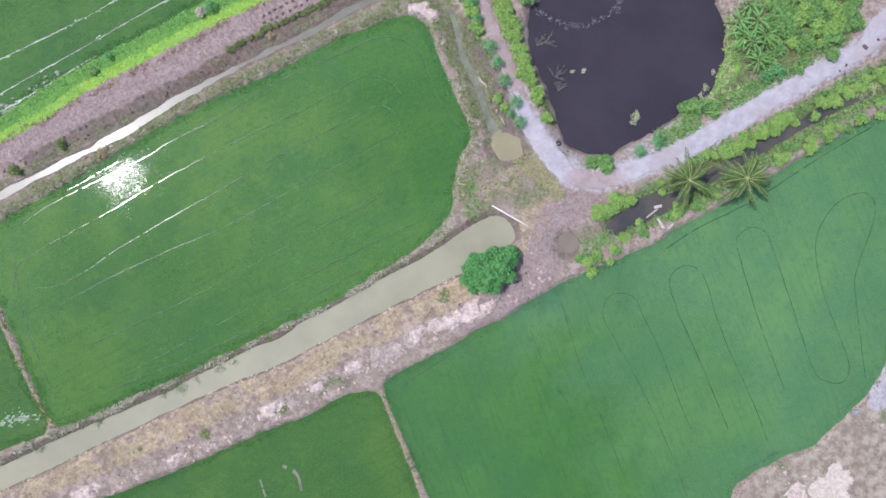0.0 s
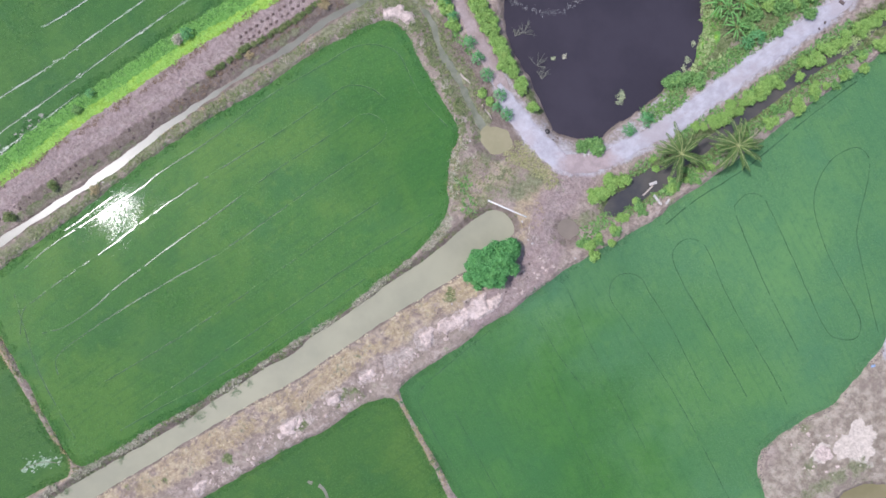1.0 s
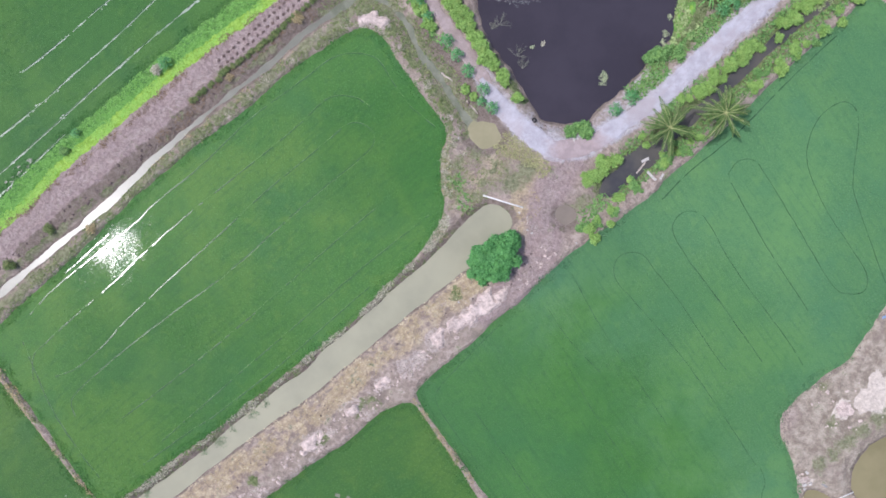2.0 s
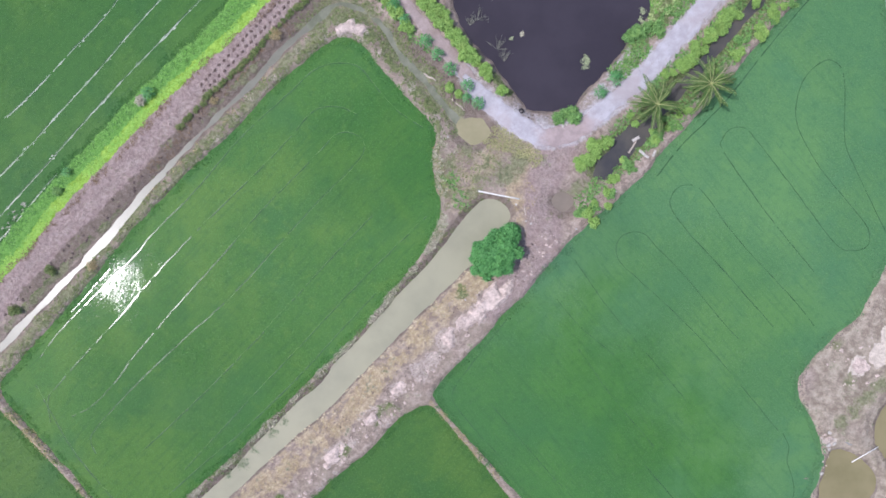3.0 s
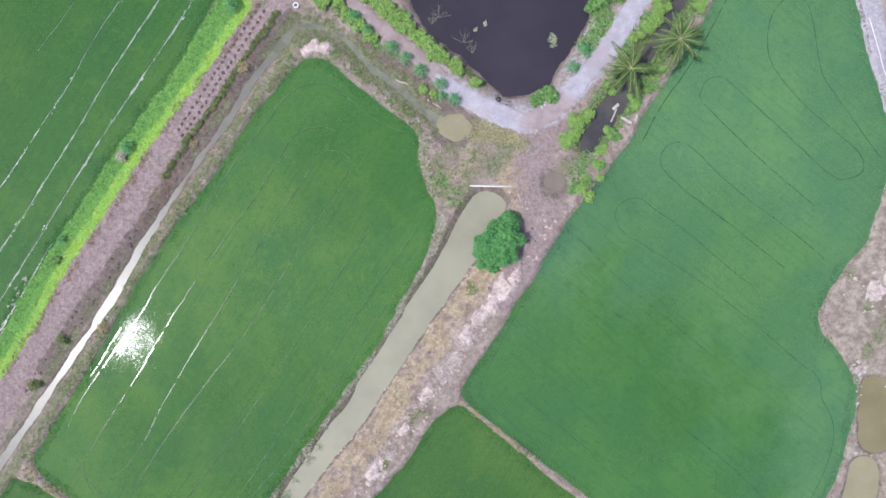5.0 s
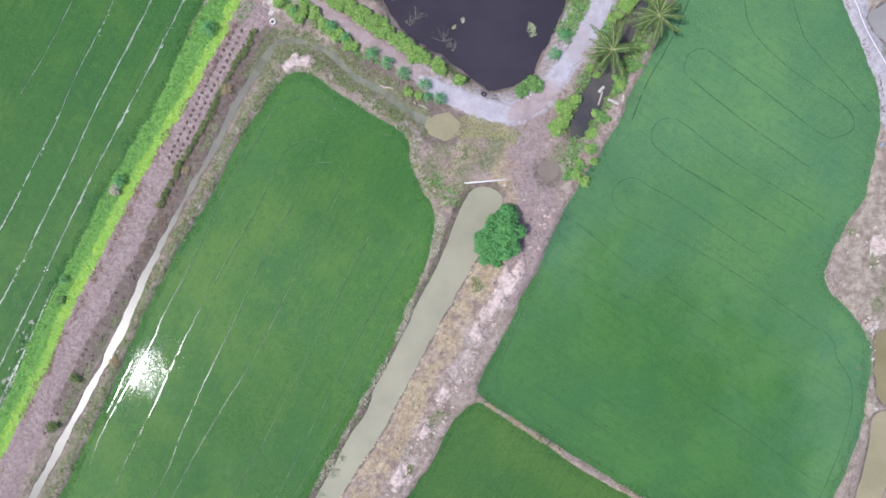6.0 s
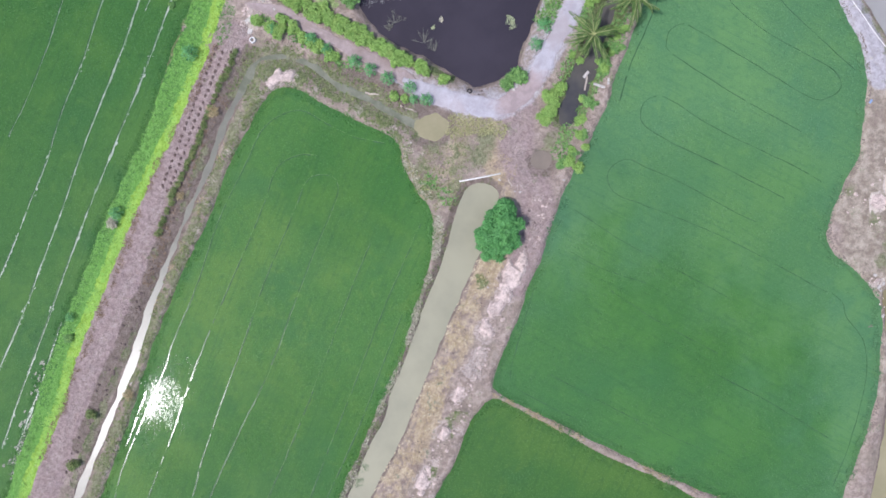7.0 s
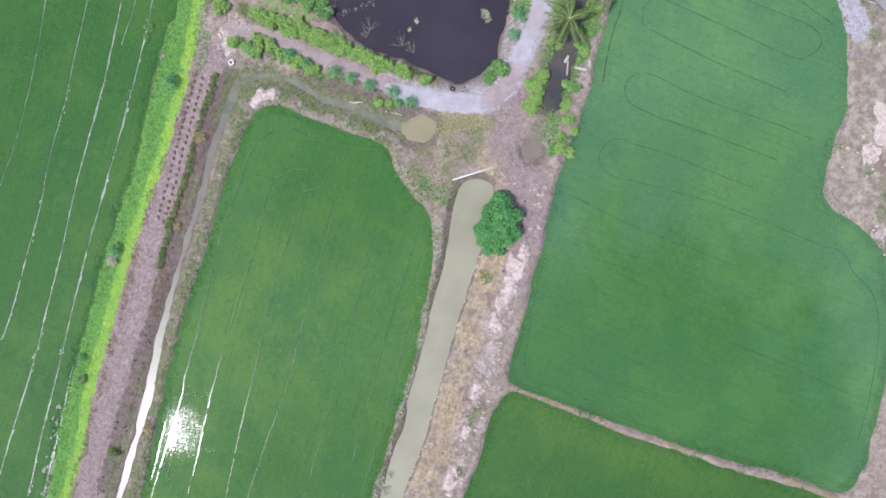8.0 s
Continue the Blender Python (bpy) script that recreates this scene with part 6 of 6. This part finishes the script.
plant([seedling(0), seedling(1)], row([(-20.2, 35.5), (-22.2, 33.0), (-25.7, 29.2), (-29.3, 24.4), (-31.9, 21.7), (-36.4, 16.3), (-38.6, 13.6)], 0.6, 0.1, 0.8, 1.2, 9), "seedlings beside the track")
plant([lambda: shrub("dry_bush", M_DRY, "dry yellow-brown bush beside the ditch", 150, 0.7, 0.7, 90, 0.3, 0.05, 6)],
      [(-25.8, 28.0, 1.0), (-48.9, -6.6, 0.9), (-33.8, 18.0, 0.7)], "dry bushes by the ditch")

plant([lambda: shrub("weed_clump", M_WEED, "olive-green weed clump on the bare verge", 152, 0.6, 0.6, 80, 0.3, 0.1, 6)],
      [(-54.7, -7.7, 1.0), (-59.2, -13.8, 1.1)], "weed clumps on the verge")
plant([lambda: shrub("dry_bush", M_BLEACHED, "whitish dried bush in the grass strip", 151, 0.7, 0.8, 90, 0.3, 0.09, 6)], [(-44.0, 17.0, 1.0)], "dried bushes in the grass")
plant([broad(3)], [(-42.9, 18.2, 0.9), (-53.4, 6.2, 0.7) ], "cassava plants in the grass strip")

# ---- loose things ----
def rod(name, points, radii, material, label, category, sides=9, group=""):
    bm = bmesh.new()
    tube(bm, points, radii, sides)
    return tagged(part(name, bm, material, round_faces=True), label, category, group)


def on_ground(x, y, up=0.0):
    return Vector((x, y, at_height(x, y) + up))


pipe = rod("plastic_pipe", [on_ground(4.6, 8.5, 0.12), on_ground(7.4, 8.2, 0.12).lerp(Vector((7.4, 8.2, 0.45)), 0.5), on_ground(10.3, 7.9, 0.12)], [0.11] * 3, M_PVC, "long white plastic pipe lying across the canal head", "pipe", 12)
bm = bmesh.new()
tube(bm, [on_ground(4.42, 8.52, 0.12), on_ground(4.7, 8.49, 0.12)], [0.135, 0.135], 12)
part("socket", bm, M_PVC, pipe)


def log(a, b, r, label):
    pa, pb = on_ground(*a, r * 0.8), on_ground(*b, r * 0.8)
    side = Vector((pb - pa)).cross(Vector((0, 0, 1))).normalized() * 0.12
    rod("log", [pa, pa.lerp(pb, 0.35) + side, pa.lerp(pb, 0.7) - side * 0.5, pb], [r, r * 0.95, r * 0.8, r * 0.5], M_WOOD, label, "log", 9, "logs on the bank")


log((-4.6, 24.5), (-2.8, 23.5), 0.16, "pale bleached log on the muddy bank")
log((-0.4, 21.2), (1.5, 19.7), 0.15, "pale bleached log near the puddle")
log((11.2, 6.9), (11.3, 5.6), 0.09, "short pale stick on the earth track")


def torus(bm, big, small, z, n=20, m=8):
    rings = [[bm.verts.new(((big + small * math.cos(b)) * math.cos(a), (big + small * math.cos(b)) * math.sin(a), z + small * math.sin(b)))
              for b in (6.283185 * j / m for j in range(m))] for a in (6.283185 * k / n for k in range(n))]
    for k in range(n):
        for j in range(m):
            bm.faces.new((rings[k][j], rings[(k + 1) % n][j], rings[(k + 1) % n][(j + 1) % m], rings[k][(j + 1) % m]))


bm = bmesh.new()
torus(bm, 0.27, 0.1, 0.1)
tyre = tagged(part("tyre", bm, M_RUBBER, round_faces=True), "old black tyre lying on the gravel", "tyre")
tyre.matrix_basis = pose(9.5, 20.3, at_height(9.5, 20.3) + 0.06)
bm = bmesh.new()
for a, b in zip([(0.5, 0), (0.5, 0.55), (0.33, 0.55), (0.33, 0)], [(0.5, 0.55), (0.33, 0.55), (0.33, 0), (0.5, 0)]):
    for k in range(24):
        c0, c1 = k * 0.261799, (k + 1) * 0.261799
        bm.faces.new([bm.verts.new((r * math.cos(c), r * math.sin(c), z)) for (r, z), c in ((a, c0), (a, c1), (b, c1), (b, c0))])
bmesh.ops.remove_doubles(bm, verts=bm.verts, dist=0.001)
bmesh.ops.recalc_face_normals(bm, faces=bm.faces)
well = tagged(part("well_ring", bm, M_PVC), "white concrete well ring beside the path junction", "well ring")
well.matrix_basis = pose(-17.6, 36.0, at_height(-17.6, 36.0) - 0.05) @ Matrix.Diagonal((0.82, 0.82, 1, 1))


def slab(x, y, sx, sy, sz, turn, tilt, label, material=None, up=0.0, name="concrete_slab", category="slab"):
    bm = bmesh.new()
    bmesh.ops.create_cube(bm, size=1)
    bmesh.ops.scale(bm, vec=(sx, sy, sz), verts=bm.verts)
    bmesh.ops.bevel(bm, geom=bm.edges[:], offset=min(sx, sy, sz) * 0.15, segments=1, affect="EDGES")
    for v in bm.verts:
        v.co += Vector([0.06 * min(sx, sy) * noise.noise(v.co * 3 + Vector((x, y, k))) for k in (0, 5, 9)])
    ob = tagged(part(name, bm, material or M_CONCRETE), label, category)
    ob.matrix_basis = pose(x, y, max(at_height(x, y), -0.25) + sz * 0.4 + up, tilt, 0, turn)
    return ob


slab(26.0, 17.8, 1.1, 0.42, 0.16, 35, 6, "pale concrete slab at the ditch sluice", None, 0.3)
slab(27.2, 15.7, 1.7, 0.34, 0.16, -35, 4, "pale concrete beam at the ditch sluice", None, 0.2, "concrete_beam", "beam")
slab(28.6, 15.9, 0.9, 0.3, 0.16, 70, 4, "short pale concrete beam at the sluice", None, 0.1, "concrete_beam", "beam")
slab(25.6, 16.6, 2.0, 0.22, 0.1, 62, 3, "weathered plank over the ditch", M_WOOD, 0.35, "plank", "plank")
slab(33.6, 29.4, 0.8, 0.4, 0.15, 20, 5, "pale broken slab on the ditch bank")
slab(-17.3, 38.9, 1.1, 0.7, 0.15, 20, 8, "broken pale concrete slab at the path junction")
slab(-17.6, 37.4, 0.8, 0.6, 0.15, 60, 6, "broken pale concrete slab beside the well ring")
slab(-17.0, 37.8, 1.4, 0.9, 0.15, -20, 5, "grey concrete slab beside the well ring", M_WOOD)
rng = np.random.default_rng(8)
for x, y, s in [(-14.6, 40.9, 0.45), (-13.4, 39.3, 0.4), (9.9, 7.1, 0.35), (11.5, 4.9, 0.3), (12.2, 4.6, 0.35), (15.5, 18.6, 0.4), (16.0, 18.9, 0.3),
                (3.9, -6.9, 0.3), (-0.5, 15.8, 0.3), (23.7, 10.1, 0.28), (56.6, -21.2, 0.5), (56.9, -23.6, 0.4), (-48.2, -5.2, 0.35), (65.0, 8.2, 0.4), (67.2, 2.1, 0.45), (56.7, -23.0, 0.6), (57.5, -22.7, 0.5), (56.2, -27.1, 0.5), (55.2, -34.0, 0.5), (18.6, 4.4, 0.3)]:
    slab(x, y, s, s * 0.7, s * 0.4, rng.random() * 360, rng.random() * 12, "pale broken rubble lump on bare ground", None, 0.0, "rubble", "rubble")
for x, y, s in [(43.6, 49.9, 0.8), (46.4, 53.0, 0.9), (41.7, 45.4, 0.35), (42.2, 46.5, 0.4), (44.9, 51.6, 0.45), (10.6, 19.4, 0.3), (11.2, 19.9, 0.3), (42.6, 45.3, 0.3)]:
    slab(x, y, s, s * 0.6, s * 0.3, rng.random() * 360, rng.random() * 12, "dark lump of broken stone on the gravel road", M_DARK_SOIL, 0.03, "stone", "stone")
rod("pole", [Vector((60.4, -25.2, -0.1)), Vector((63.6, -22.6, 0.5))], [0.09, 0.06], M_PVC, "pale bamboo pole leaning over the muddy pond", "pole")
HOSE = spline([(62.6, 27.0), (64.3, 18.6), (65.8, 13.7), (66.9, 10.4), (67.8, 8.8), (69.4, 7.6)], False, 1.0)
rod("hose", [on_ground(x, y, 0.1) for x, y in HOSE], [0.06] * len(HOSE), M_PVC, "white hose lying along the eastern road", "hose")
slab(63.2, 2.4, 0.6, 0.3, 0.12, 35, 5, "crumpled pale blue plastic scrap at the field rim", M_BLUE, 0.02, "plastic_scrap", "litter")


# ---- things afloat on the pond ----
def weed_mat(x, y, r, seed, label="pale green weed mat afloat on the dark pond", material=None, z=-0.48, size=0.28):
    rng = np.random.default_rng(seed)
    n = int(40 * r * r) + 6
    p = np.column_stack([rng.normal(x, r * 0.45, n), rng.normal(y, r * 0.45, n), np.full(n, z)])
    verts, faces = rosettes(p, np.tile([0, 0, 1.0], (n, 1)), size, size * 0.46, 5, rng, 0.2)
    tagged(mesh_part("weed_mat", raw_mesh("weed_mat", verts, faces), material or M_MAT), label, "pond weed", "weed mats on the pond", "stuff")


for k, (x, y, r) in enumerate([(18.2, 28.0, 0.7), (18.0, 28.8, 0.35), (7.3, 30.6, 0.2), (25.4, 34.8, 0.3), (25.6, 36.0, 0.4), (25.6, 38.5, 0.3)]):
    weed_mat(x, y, r, 200 + k)
rng = np.random.default_rng(71)
for k, (x, y) in enumerate(spline([(-1.2, 36.6), (1.8, 36.4), (4.4, 36.4), (7.0, 37.9), (9.0, 40.3), (10.2, 43.5)], False, 0.3)):
    weed_mat(x + rng.normal(0, 0.22), y + rng.normal(0, 0.22), 0.5 * rng.random(), 220 + k, "thin pale scum trailing over the pond", M_SCUM, -0.485, 0.07)
for k, (x, y) in enumerate([(-9.8, 42.6), (-9.0, 41.2), (-8.0, 40.0), (-6.6, 39.0), (-5.2, 37.9), (46.0, 44.4), (46.9, 45.2), (47.8, 46.4), (48.8, 47.8)]):
    weed_mat(x, y, 1.0, 250 + k, "pale green creeping weed covering wet ground", M_ALGAE, at_height(x, y) + 0.04 if x < 0 else -0.17)


def dead_branch(x, y, turn, size, seed):
    rng = np.random.default_rng(seed)
    root = new("dead_branch")
    tagged(root, "bare grey branch sticking out of the pond", "branch", "dead branches in the pond")
    root.matrix_basis = pose(x, y, -0.55, 0, 0, turn)
    for k in range(9):
        a = rng.normal(0, 0.8)
        length = size * rng.uniform(0.5, 1.0)
        bm = bmesh.new()
        tip = Vector((length * math.cos(a), length * math.sin(a), 0.35 * rng.random() + 0.1))
        tube(bm, [(0, 0, 0), tip * 0.5 + Vector((0, 0, 0.12)), tip], [0.026, 0.018, 0.008], 5)
        for twig in range(6):
            at = tip * rng.uniform(0.4, 0.9) + Vector((0, 0, 0.06))
            tube(bm, [at, at + Vector((rng.normal(0.15, 0.2), rng.normal(0, 0.25), 0.1))], [0.014, 0.006], 4)
        part("limb", bm, M_TWIG, root)


dead_branch(5.4, 28.9, 60, 2.2, 1)
dead_branch(6.6, 27.3, 100, 2.0, 2)
dead_branch(2.2, 32.8, 50, 2.0, 3)
dead_branch(1.2, 32.0, 80, 1.4, 4)

for k, (x, y, r) in enumerate([(-34.3, -41.9, 0.8), (-40.4, -48.5, 0.9), (-25.6, -32.6, 1.0), (-21.6, -28.0, 0.8), (-20.2, -26.2, 0.7), (-27.4, -34.6, 0.6), (-24.2, -30.8, 0.6)]):
    weed_mat(x, y, r, 300 + k, "dull green water weed along the canal edge", M_CANAL_WEED, -0.235, 0.16)
weed_mat(8.7, 31.3, 0.3, 320, "whitish foam clump afloat on the dark pond", M_BLEACHED)
